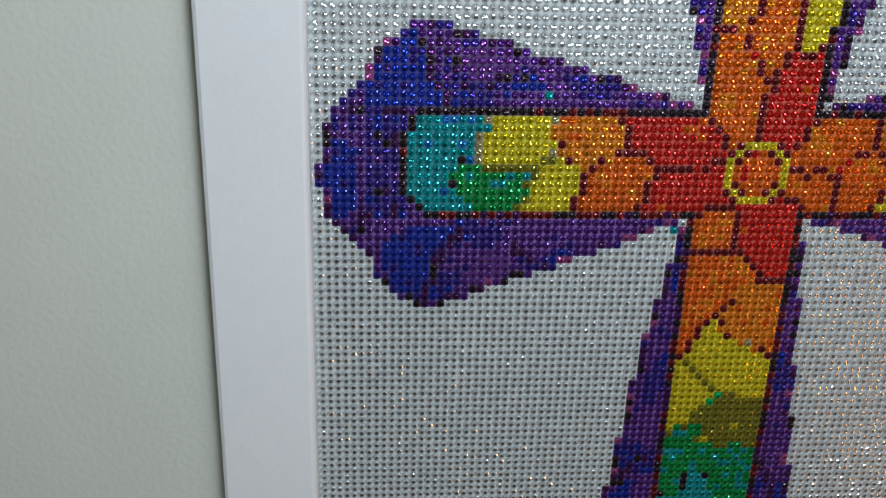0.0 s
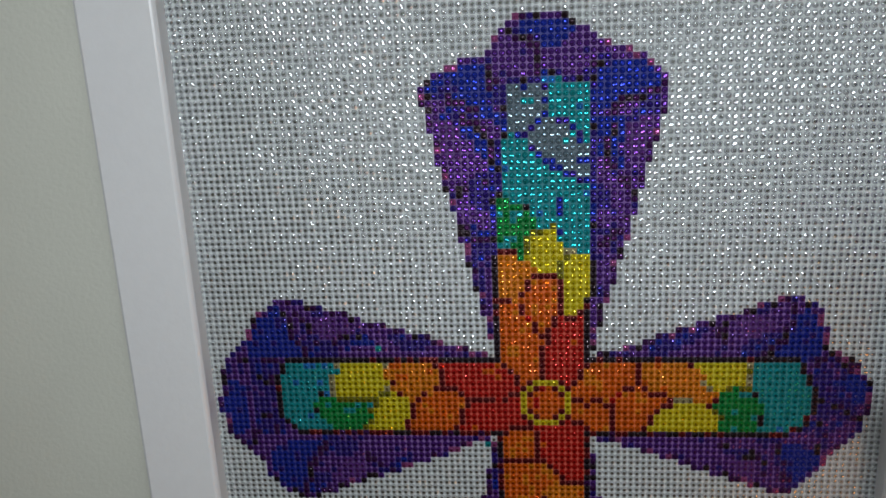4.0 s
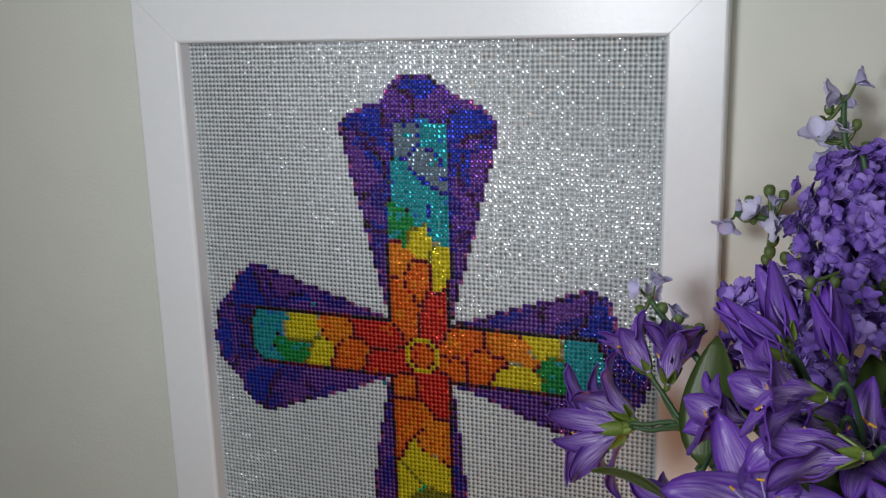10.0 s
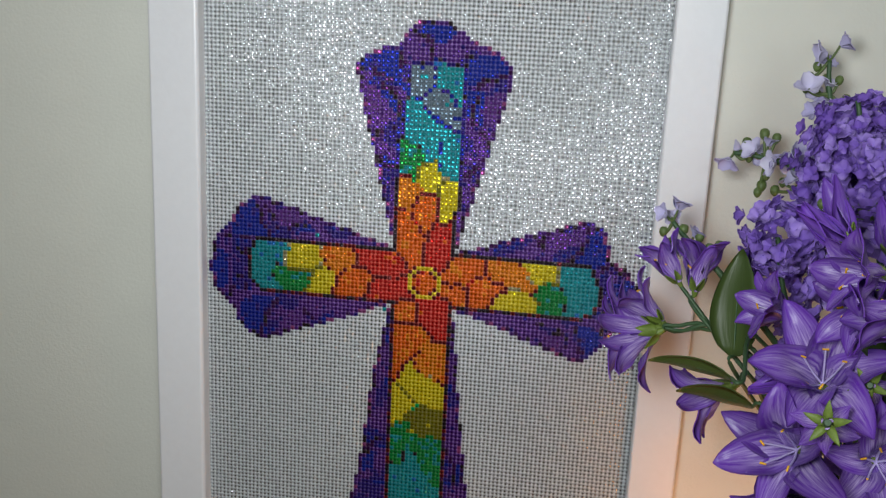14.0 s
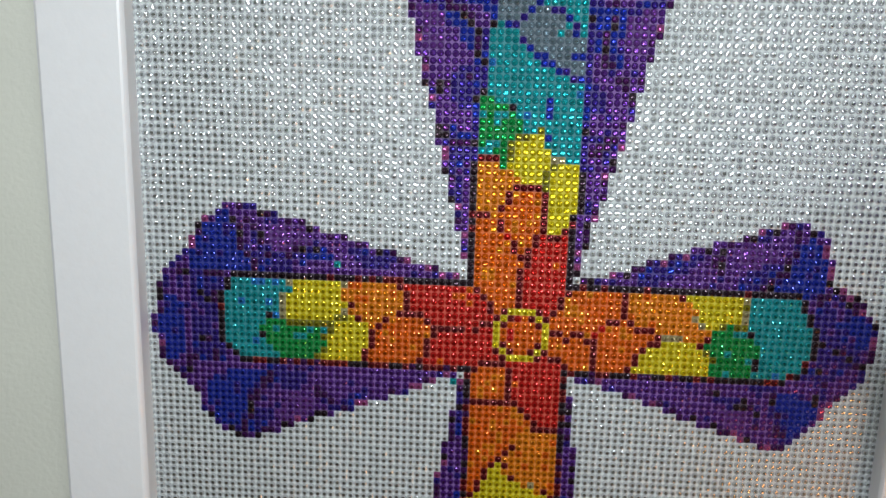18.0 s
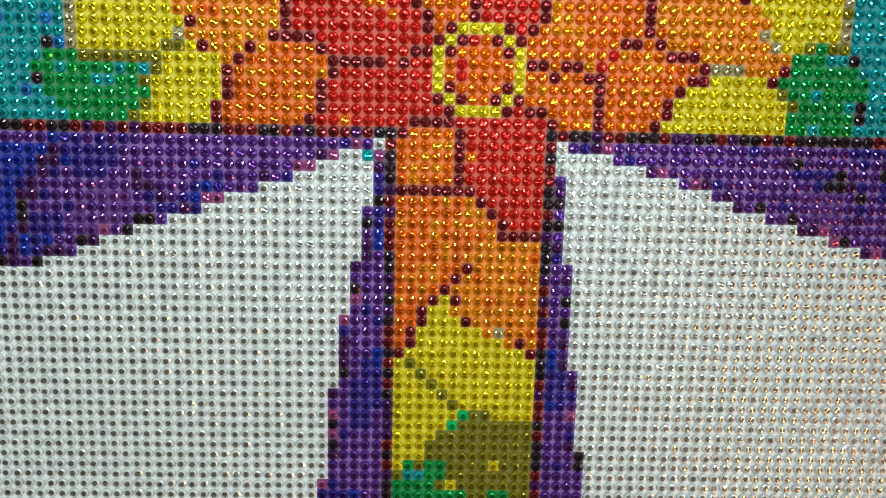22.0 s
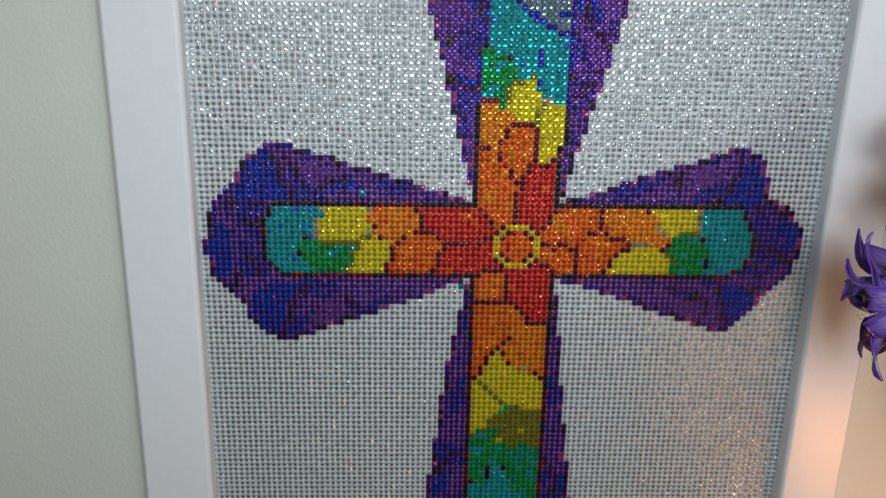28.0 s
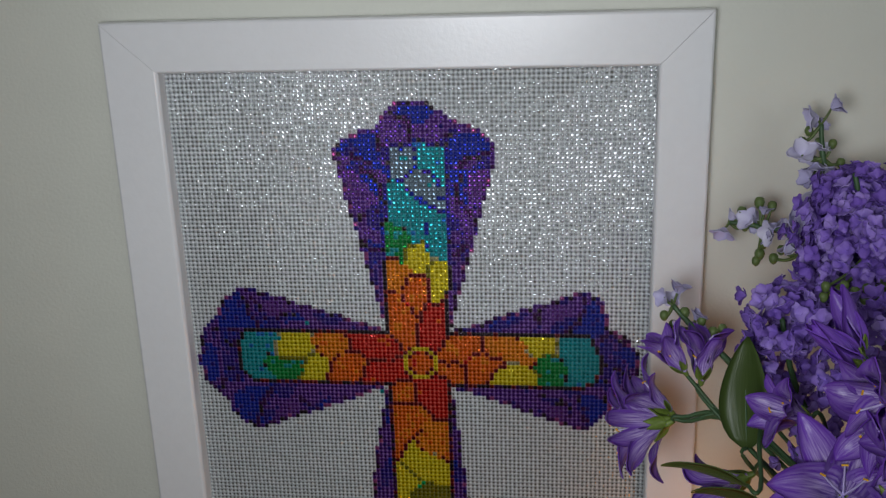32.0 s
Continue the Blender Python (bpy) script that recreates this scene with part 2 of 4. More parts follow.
# glass pieces: colour letter, outline letter, corner points
PIECES = [(a[0], a[1], shape(a[3:])) for a in (
    "TG -34.8,0.9 -26.8,0.9 -27.2,3.7 -27.6,6.5 -30,6.9 -30.8,9.7 -28.8,12.9 -34.8,13.3 -36,10.9 -36,3.7",
    "GG -30,6.9 -22.4,6.9 -21.2,8.9 -22,12.9 -28,12.9 -30.8,9.7",
    "YL -26.8,0.9 -19.2,0.9 -18.4,3.7 -20,6.9 -27.6,6.5 -27.2,3.7",
    "AW -18.8,0.9 -10.8,0.9 -9.6,4.1 -13.2,7.7 -14,7.7 -17.6,4.9",
    "YL -20,6.9 -16,6.1 -14.4,8.1 -15.2,12.9 -22.4,12.9 -21.2,8.9",
    "OD -12.8,6.5 -8.8,4.9 -5.6,7.7 -7.6,12.9 -15.6,12.9 -14.4,8.1",
    "RD -10.4,0.9 0,0.5 2,3.3 1.6,6.5 -5.2,6.9 -9.2,4.1",
    "RD -5.6,7.7 1.6,6.9 2.4,10.9 -1.6,12.9 -7.6,12.9",
    "OD 10,1.3 22,0.5 21.2,2.9 18.8,6.9 13.6,7.7 10,4.9",
    "OD 10.4,8.5 14.8,7.7 17.6,9.7 16.8,12.9 12.4,12.9",
    "OD 18,6.9 19.6,5.3 25.6,6.1 25.2,8.5 22.8,12.1 18,12.9 17.6,9.7",
    "AW 22,0.9 29.6,0.9 30.8,3.7 33.2,7.3 27.2,6.5 22.4,5.3 21.2,3.7",
    "YW 29.6,0.5 38.4,0.1 38.4,4.5 35.2,5.7 32.4,4.5",
    "YL 22.4,12.9 24,9.3 27.6,7.3 31.2,7.3 34,10.1 34.8,12.5",
    "GG 32.8,7.7 35.2,5.7 38.4,5.7 40.4,8.1 39.6,12.5 34.8,12.5 34,9.7",
    "TG 38.4,0.5 44.8,0.5 46.8,3.3 47.6,8.1 46,11.7 39.6,12.9 40.8,8.1 38.4,4.9",
    "TZ 0.4,-34.7 2.8,-35.5 4.4,-34.6 5.2,-33.5 8.1,-30.2 9.4,-29 9.2,-20.8 7.7,-21.7 5.2,-20.9 4.2,-23.8 2.1,-26.6 -0.4,-26.7",
    "TZ 9.4,-29.2 13.6,-28.8 13.6,-17.9 10.1,-18 9.3,-20.8",
    "HB 1,-43.8 6.7,-43.8 6.7,-39.7 4.4,-37.1 2,-36.3 1,-36.3",
    "TZ 6.9,-45 13.4,-44 13.4,-35.4 10.3,-36.9 8.2,-40.2",
    "HZ 8.2,-38.6 10.3,-36.9 13.4,-34.6 13.4,-30 9.2,-30.4 6,-34.3 5.2,-36",
    "GG -0.6,-26.4 1.8,-26.6 3.4,-25.5 5,-23.2 5.2,-20.9 3.2,-18 -0.6,-17.6",
    "YL 4.7,-20.3 8,-21.4 9.1,-19.7 9.3,-17.9 8.7,-13.8 7.3,-13.2 5.4,-14.1 3.8,-17.1",
    "AW -0.6,-17.5 2.4,-17.4 4.8,-14.4 4.8,-13.5 2.8,-10.9 -0.6,-9.8",
    "YL 13.4,-17.6 13.4,-7.6 10.1,-6.9 9.3,-11.4 9.6,-15 10.1,-17.3",
    "OD 4.8,-13.2 8.4,-13.2 9,-9.6 7.8,-6.6 6.9,-3.5 5,-6 2.2,-9.1",
    "OD -0.8,-9.1 1.7,-9.7 3.9,-6.6 6.6,-2.3 5.6,3.7 2,2.9 -0.8,-0.7",
    "RD 7.8,-5.4 9.5,-7.2 10.1,-6.6 13.4,-7.5 13.2,-0.3 10.4,4.5 6,3.7 7,-2",
    "OD -0.4,13.4 5.4,13.4 5.4,17 -0.4,18.4",
    "RD 5.6,12 12.6,12 12.6,21 11,22.4 9,21 7,18.4 6,17.6",
    "OD -0.4,19 6,18.4 8,20 8.4,21.4 6.4,23.4 3.4,27 1.4,30 0.4,33 -0.6,32",
    "AW 8.4,22.4 12.4,22.6 12.4,32.4 9.4,32.4 6,29.6 5,28 5.4,26 7,23.4",
    "YL 4,27.6 5.4,30 8,31.4 10,32.4 12.4,33.6 12.4,41 10,40.4 7,39.4 5,38 2.4,35.4 0.6,33.4 1.4,31 2.4,29.6",
    "YL 0,34 3,36.6 5,38.4 6,40 4.4,41.4 3,43.4 1,44.6 -0.6,45.4 -0.6,36",
    "LL 3.8,41.2 5.8,39.6 13,40.8 13,47.9 3.8,48",
    "GG -0.6,45.4 1,44.4 3.4,43.6 3.6,47.6 12.4,47.6 12.4,60 10.4,60 8,56 6,52 4,52 3,55 -0.6,56",
    "TG 4,50 6,52 8,56 10.4,60 12.4,62 12.4,80 -0.6,80 -0.6,56 3,55",
)]
# fields of the violet border: colour letter and corner points
FIELDS = [(a[0], shape(a[2:])) for a in (
    "B -10.8,-43.4 -7.5,-45.9 -2.2,-47.1 -1.4,-45.2 -0.2,-42 0.2,-37.7 -2.9,-40 -9.8,-42",
    "B 3.2,-52.3 9.9,-52.5 10.9,-49.4 7.3,-48.6 3.7,-49.7",
    "B 13.4,-46.3 20.6,-47.1 23.9,-43.9 23.7,-42.3 19.6,-41.4 16.5,-38.9 13.4,-41.1",
    "Q -9.7,-38 -6.7,-38.5 -5,-36.2 -5.9,-33 -8.6,-32.5",
    "B -6.2,-39.5 -2.5,-37.8 -0.4,-34.5 -0.8,-30.6 -2.6,-32.9 -4.7,-36.2",
    "N -6.8,-23.4 -0.8,-21 -0.9,-17.5 -5.5,-16.3",
    "Q 18.6,-37.2 21.7,-38.7 23.3,-37.1 22.6,-32.8 19.2,-32.4 17.9,-34.6",
    "B 16.5,-38.9 18.6,-37.8 17.9,-34 18.7,-31.3 16.6,-29.7 13.9,-34.1 13.4,-37.9",
    "N 13.4,-20.7 19.3,-22.9 18.3,-17.8 13.4,-16.1",
    "B -35.8,-9.6 -33.6,-6.2 -32.3,-2.7 -32.7,-0.6 -37.1,-0.2 -41.0,-0.6 -41.4,-3.4 -39.8,-6.5",
    "Q -29.7,-7.8 -26.3,-7.9 -23.5,-6.5 -24.0,-4.5 -26.9,-3.4 -29.3,-3.8 -30.2,-5.8",
    "B -25.5,-3.9 -21.2,-4.6 -20.7,-2.6 -25.1,-1.9",
    "B -47.1,3.0 -42.2,4.4 -42.1,12.3 -44.6,13.5 -46.0,13.0",
    "N -42.0,0.2 -36.7,0.0 -36.7,13.2 -41.2,13.4",
    "B -40.6,18.8 -37.7,15.4 -32.7,14.1 -29.3,15.0 -31.9,19.5 -33.0,24.5 -36.6,24.2",
    "Q -28.3,18.3 -25.4,17.6 -22.9,19.1 -23.9,21.9 -27.5,23.2 -29.4,21.6",
    "N -29.3,15.0 -25.3,14.9 -25.8,17.6 -28.8,17.7",
    "B 42.8,-5.1 46.1,-9 48.9,-5.2 49.4,-2 46.9,0.4 43.3,-0.4 40.6,-0.9",
    "Q 35.1,-6.8 37.8,-7.5 41.2,-6.5 41.1,-4.2 37.9,-3.7 35.4,-4.5",
    "B 52.4,1.7 54.9,2.2 56.3,6.5 54.4,8 53,5.6",
    "N 47.5,0.3 51.8,1.3 52.9,5.1 54,10 50,14 47.5,12",
    "B 42.7,14.7 46.6,14.6 49.9,16.6 48,20.3 45.3,22.8 43.3,21",
    "Q 35.7,17.3 39.1,16.8 40.4,19.3 39.2,21.4 36.1,20.4",
    "B -6.7,52.2 -5,52.2 -4.7,57.1 -7.5,58.7",
    "B 16.3,53.7 17.8,54.2 17.9,58.7 16.2,57.7",
    "N -9.5,66.5 -3.6,60.1 -0.8,62 -0.8,80 -10,80",
    "N 13.2,49.8 15.9,59.8 12.2,62",
)]
# dark lines between them
STROKES = [shape(a) for a in (
    "-1.6,-47.1 -0.9,-45.2 -0.3,-42.6",
    "-9.8,-42.2 -6.1,-41.1 -2.9,-39.7",
    "-5.1,-38.4 -2.8,-37.3 -0.7,-34.5 -0.5,-32.3",
    "16.5,-39.4 18.6,-40.9 24.7,-42.6",
    "15.5,-47.2 13.9,-44.7 13.4,-42.7",
    "5.5,-50.1 5.7,-48.1 6.3,-45",
    "17.1,-36.7 15.8,-34.1 16.6,-30.2 18.7,-28.5",
    "-6.6,-22.8 -4.2,-20.4 -0.9,-19.8",
    "18.8,-21.8 16.1,-19.5 13.4,-19",
    "1.7,-52.3 2.6,-50.8 4.7,-49.7",
    "-7.8,-26.6 -5,-27.9 -0.6,-28.9",
    "-34.9,-8.2 -34.1,-5.2 -32.3,-2.2 -31.6,-0.7",
    "-33.5,-8.5 -31.2,-6.3 -30.1,-3.0",
    "-22.6,-5.5 -23.5,-4.0 -25.5,-3.7 -26.9,-2.9",
    "-16.9,-5.5 -15.0,-4.9 -12.2,-3.9 -9.8,-2.9",
    "-37.6,13.2 -39.5,9.5 -40.9,12.3 -42.2,14.5",
    "-29.5,15.1 -32.1,17.9 -33.4,21.2 -34.1,24.7",
    "-22.9,17.5 -21.4,19.1 -19.4,20.4",
    "-41.2,2.7 -38.8,4.2 -36.8,2.6",
    "-42.8,0.2 -40.3,0.1 -36.7,0.0",
    "40.5,-1.1 43,-3.5 43.7,-5.6 44.1,-8.8",
    "49.3,6.6 52.1,8.5 54.5,10.2",
    "42.6,13.7 43.4,17.7 44.7,21.9",
    "33.7,-3.1 33.4,-5.4 35.1,-7.3",
    "33.9,14.8 36.1,16.3 40.5,16.7 41.4,19.8",
    "48.5,10.6 50.4,13.6 48.8,15.6",
    "47.4,0.4 51.2,0.3 52.9,1.7",
    "-6.6,53.2 -5.3,50.2 -3.4,49",
    "13.8,50 15.6,54 16.4,59",
)]
MIX = {
    "R": "RRRRRRRRRRRRRRRRRRRRRRO", "O": "OOOOOOOOOOAA", "A": "AAAAAAAAAO", "Y": "Y", "L": "LLLLLLLLLLLLLLLY", "G": "GGGGGGGTT", "T": "TTTTTTTTTTTTTTTTTTTTTTZ",
    "H": "HHHHHHHHTB", "B": "BBBBBBBBBBNB", "V": "VVVVVVVVVN", "N": "NNNNNNVB", "Q": "QQQQQQQV",
}
chart_rng = random.Random(7)
cells = {}
for r in range(R0, R1 + 1):
    for c in range(C0, C1 + 1):
        k = "S"
        if any(inside(c, r, s) for s in BORDER):
            wave = math.sin(0.45 * c + 1.3 * math.sin(0.31 * r)) + math.sin(0.5 * r + math.sin(0.27 * c))
            k = chart_rng.choice("NNNNNNB" if wave < -0.9 else "VVVVVVVVVVVVVN")
            for letter, pts in FIELDS:
                if inside(c, r, pts):
                    k = chart_rng.choice(MIX[letter])
            if any(beside_line(c, r, pts) for pts in STROKES):
                k = chart_rng.choice("KPPN")
        if any(inside(c, r, s) for s in INNER):
            k = "D" if r > -16 else chart_rng.choice("BBT")
        cells[c, r] = k
owner = {}
for n, (letter, edge, pts) in enumerate(PIECES):
    for q in cells:
        if inside(*q, pts):
            owner[q] = n
LEADS = {
    "YY": "LLLL", "AY": "WAAD", "OY": "DDD", "GY": "LLG", "LY": "LLLLL", "GL": "LGGG", "LT": "LKT", "GT": "___KG", "TT": "BBT_", "HT": "BBN_", "HH": "BBN", "GG": "KG",
    "AO": "DDDDA", "OO": "DDDDDR", "OR": "DDD", "RR": "DDDDR", "TY": "LWT", "GO": "DK", "AA": "DDW",
}
NEXT = ((1, 0), (0, 1), (-1, 0), (0, -1))
for _ in range(5):
    fresh = {}
    for q in cells:
        if q not in owner and any(inside(*q, s) for s in INNER):
            beside = {owner[q[0] + i, q[1] + j] for i, j in NEXT if (q[0] + i, q[1] + j) in owner}
            if beside:
                fresh[q] = min(beside)
    owner.update(fresh)
for (c, r), n in owner.items():
    letter, edge, pts = PIECES[n]
    k = chart_rng.choice(MIX[letter])
    over = [owner[c + i, r + j] for i, j in NEXT if owner.get((c + i, r + j), n) > n]
    if over:
        pair = "".join(sorted(letter + PIECES[over[0]][0]))
        lead = LEADS.get(pair, "D")
        k = chart_rng.choice(lead.replace("_", k))
    cells[c, r] = k
# outline, ring and the rim of the border
for q in list(cells):
    c, r = q
    deep = any(inside(c, r, s) for s in INNER)
    if not deep and any(inside(c + i, r + j, s) for s in INNER for i, j in ((1, 0), (-1, 0), (0, 1), (0, -1))):
        cells[q] = chart_rng.choice("BNNK" if r < -16 else "KKKKKD" if r < 13 else "KKPDD")
    elif cells[q] != "S" and not deep and any(cells.get((c + i, r + j)) == "S" for i, j in ((1, 0), (-1, 0), (0, 1), (0, -1))):
        cells[q] = chart_rng.choice("PPVVVNMMK" if r < 14 else "KPVVVNPM")
for r in range(3, 13):
    for c in range(2, 12):
        m = max(abs(c - 6.5), abs(r - 7.5))
        corner = abs(c - 6.5) + abs(r - 7.5)
        if m == 3.5 and corner <= 5 or corner == 5 and m == 2.5:
            cells[c, r] = "Y"
        elif m == 3.5 and corner <= 6 or m == 2.5 and corner > 3:
            cells[c, r] = "D"
        elif m < 3:
            cells[c, r] = chart_rng.choice("OOOOR")
for q, k in {(6, 39): "E", (5, 40): "E", (-20, -2): "T", (-3, 15): "T"}.items():
    cells[q] = k

INK = {
    "S": ("silver", (0.60, 0.64, 0.66)), "K": ("black", (0.030, 0.016, 0.026)), "D": ("maroon", (0.17, 0.012, 0.018)),
    "R": ("red", (0.66, 0.016, 0.012)), "O": ("orange", (0.88, 0.150, 0.004)), "A": ("amber", (0.88, 0.27, 0.008)),
    "Y": ("yellow", (0.80, 0.66, 0.010)), "W": ("pale_yellow", (0.52, 0.46, 0.24)), "L": ("olive", (0.27, 0.25, 0.016)),
    "G": ("green", (0.008, 0.36, 0.075)), "E": ("emerald", (0.010, 0.60, 0.17)), "T": ("turquoise", (0.015, 0.42, 0.47)),
    "Z": ("azure", (0.025, 0.25, 0.75)), "H": ("slate", (0.20, 0.29, 0.36)), "B": ("cobalt", (0.016, 0.036, 0.45)),
    "N": ("indigo", (0.040, 0.020, 0.28)), "V": ("violet", (0.105, 0.028, 0.27)), "P": ("plum", (0.075, 0.014, 0.12)),
    "M": ("magenta", (0.42, 0.090, 0.30)), "Q": ("mauve", (0.17, 0.050, 0.34)),
}


def drill_material(name, col, metal, rough):
    """Cast resin: every drill a little lighter or darker than the next."""
    m = material(name, col, rough, metal=metal, coat=0.12, spec=0.4)
    n, l = m.node_tree.nodes, m.node_tree.links
    geo, info, add, tone, hsv = (n.new("ShaderNode" + k) for k in ("NewGeometry", "ObjectInfo", "Math", "MapRange", "HueSaturation"))
    add.operation = "PINGPONG"
    add.inputs[1].default_value = 1.0
    both = n.new("ShaderNodeMath")
    l.new(geo.outputs["Random Per Island"], both.inputs[0])
    l.new(info.outputs["Random"], both.inputs[1])
    l.new(both.outputs[0], add.inputs[0])
    tone.inputs["To Min"].default_value, tone.inputs["To Max"].default_value = 0.8, 1.2
    l.new(add.outputs[0], tone.inputs["Value"])
    l.new(tone.outputs[0], hsv.inputs["Value"])
    hsv.inputs["Color"].default_value = (*col, 1)
    l.new(hsv.outputs[0], n["Principled BSDF"].inputs["Base Color"])
    return m


PALE_PRINT = {"S": (0.59, 0.63, 0.63), "R": (0.46, 0.060, 0.035), "O": (0.56, 0.13, 0.02), "A": (0.58, 0.20, 0.02), "D": (0.27, 0.05, 0.035), "K": (0.06, 0.045, 0.055), "Y": (0.50, 0.45, 0.025), "V": (0.17, 0.08, 0.29), "N": (0.06, 0.04, 0.20)}
GEM, PRINT = {}, {}
for k, (nm, col) in INK.items():
    col = tuple((0.88 if k == "S" else 0.72) * v for v in col)
    # table facets: same resin, colour darkened to paint in the dim room they mirror
    GEM[k] = (drill_material("drill_resin_" + nm, col, 0.36 if k == "S" else 0.50, 0.13), drill_material("drill_dark_table_" + nm, tuple((0.58 if k == "S" else 0.78) * v for v in col), 0.95, 0.17))
    pale = PALE_PRINT.get(k) or tuple(0.62 * v + 0.012 for v in col)
    PRINT[k] = material("canvas_print_" + nm, pale, 0.6, vary=0.05, scale=400)

picture = tagged(new("framed_picture"), "diamond painting of a stained glass cross in a white frame", "picture")
picture.location = (0, 0, 0)
canvas = bpy.data.meshes.new("canvas")
cols, rows = C1 - C0 + 1, R1 - R0 + 1
vx = [((C0 - 0.5 + i - 6) * P, 0.0, 1 + (6.5 - (R0 - 0.5 + j)) * P) for j in range(rows + 1) for i in range(cols + 1)]
faces = [(j * (cols + 1) + i, (j + 1) * (cols + 1) + i, (j + 1) * (cols + 1) + i + 1, j * (cols + 1) + i + 1) for j in range(rows) for i in range(cols)]
canvas.from_pydata(vx, [], faces)
order = list(INK)
for k in order:
    canvas.materials.append(PRINT[k])
canvas.polygons.foreach_set("material_index", [order.index(cells[C0 + i, R0 + j]) for j in range(rows) for i in range(cols)])
canvas_ob = new("canvas", canvas)
canvas_ob.parent = picture
canvas_ob["label"] = "printed canvas sheet in the cell colours"

SIDES = 10
ring = [(math.cos(2 * math.pi * i / SIDES), math.sin(2 * math.pi * i / SIDES)) for i in range(SIDES)]
crown = [0.045 if i % 2 else -0.045 for i in range(SIDES)]
gem_v = np.array([(1.24 * x, 0, 1.24 * z) for x, z in ring] + [(1.12 * x, -0.42 - 1.5 * crown[i], 1.12 * z) for i, (x, z) in enumerate(ring)]
                 + [(0.66 * x, -0.68 + crown[i], 0.66 * z) for i, (x, z) in enumerate(ring)] + [(0.05, -0.70, 0.03)]) * 0.001
gem_f = []
for i in range(SIDES):
    j = (i + 1) % SIDES
    gem_f.append((i, SIDES + i, SIDES + j, j))
for i in range(SIDES):
    j = (i + 1) % SIDES
    a, b, c, d = SIDES + i, 2 * SIDES + i, 2 * SIDES + j, SIDES + j
    gem_f += [(a, b, c), (a, c, d)] if i % 2 else [(a, b, d), (b, c, d)]
gem_f += [(2 * SIDES + i, 3 * SIDES, 2 * SIDES + (i + 1) % SIDES) for i in range(SIDES)]
gem_f = [tuple(reversed(q)) for q in gem_f]
gem_slot = [0] * (3 * SIDES) + [1] * SIDES


def near(c, r):
    """The stretch of the chart round the ring, whose drills are single parts."""
    return -2 <= c <= 14 and -1 <= r <= 15


gem_rng = np.random.RandomState(5)
bins = {}
for (c, r), k in cells.items():
    bins.setdefault(k, []).append((c, r))
for k, some in bins.items():
    single = bpy.data.meshes.new("drill")
    single.from_pydata([tuple(v) for v in gem_v], [], gem_f)
    for mat in GEM[k]:
        single.materials.append(mat)
    single.polygons.foreach_set("material_index", gem_slot)
    single.polygons.foreach_set("use_smooth", [True] * len(single.polygons))
    sharp = single.copy()
    sharp.polygons.foreach_set("use_smooth", [False] * len(sharp.polygons))
    all_v, all_f, rounded = [], [], []
    for c, r in some:
        x, z = spot(c, r)
        a, b, turn = gem_rng.normal(0, 0.028), gem_rng.normal(0, 0.028), gem_rng.uniform(0, 2 * math.pi)
        jx, jz = gem_rng.normal(0, 0.00005, 2)
        flat = gem_rng.uniform() < 0.9
        if near(c, r):
            ob = new("drill", sharp if flat else single)
            ob.parent = canvas_ob
            ob.matrix_basis = Matrix.Translation((x + jx, -0.0002, z + jz)) @ Euler((a, turn, b)).to_matrix().to_4x4()
            continue
        rot = np.array(Euler((a, turn, b)).to_matrix())
        n = len(all_v) * len(gem_v)
        all_v.append(gem_v @ rot.T + np.array((x + jx, -0.0002, z + jz)))
        all_f += [tuple(i + n for i in q) for q in gem_f]
        rounded += [not flat] * len(gem_f)
    if all_v:
        me = bpy.data.meshes.new("drill_field")
        me.from_pydata(np.concatenate(all_v).tolist(), [], all_f)
        for mat in GEM[k]:
            me.materials.append(mat)
        me.polygons.foreach_set("material_index", gem_slot * len(all_v))
        me.polygons.foreach_set("use_smooth", rounded)
        ob = new("drill_field", me)
        ob.parent = picture
        tagged(ob, "rows of round faceted " + INK[k][0].replace("_", " ") + " resin drills", kind="stuff")

# frame: four mitred mouldings with a flat face and a stepped inner lip
IN = (spot(-47.8, 0)[0], spot(58.2, 0)[0], spot(0, 84.5)[1], spot(0, -60.5)[1])
OUT = (spot(-60.0, 0)[0], spot(69, 0)[0], spot(0, 96)[1], spot(0, -71.5)[1])
PROFILE = ((0.0, 0.0006), (0.0, -0.0085), (0.015, -0.0095), (0.035, -0.0102), (0.06, -0.0105), (0.95, -0.0105), (0.985, -0.0098), (1.0, -0.0078), (1.0, 0.0016), (0.8, 0.0016), (0.8, 0.0006))


def corner(a, b, u, y):
    x0, x1 = IN[a], OUT[a]
    z0, z1 = IN[2 + b], OUT[2 + b]
    return (x0 + (x1 - x0) * u, y, z0 + (z1 - z0) * u)


for (a, b), (c, d) in (((0, 1), (1, 1)), ((1, 1), (1, 0)), ((1, 0), (0, 0)), ((0, 0), (0, 1))):
    bm = bmesh.new()
    gap = 0.00012
    one = [bm.verts.new(corner(a, b, u, y)) for u, y in PROFILE]
    two = [bm.verts.new(corner(c, d, u, y)) for u, y in PROFILE]
    way = (two[0].co - one[0].co).normalized() * gap
    for v in one:
        v.co += way
    for v in two:
        v.co -= way
    n = len(PROFILE)
    for i in range(n):
        bm.faces.new((one[i], one[(i + 1) % n], two[(i + 1) % n], two[i]))
    bm.faces.new(one)
    bm.faces.new(list(reversed(two)))
    bmesh.ops.recalc_face_normals(bm, faces=bm.faces)
    part("frame_moulding", bm, M_FRAME, picture, "white lacquered wooden moulding with mitred corners")
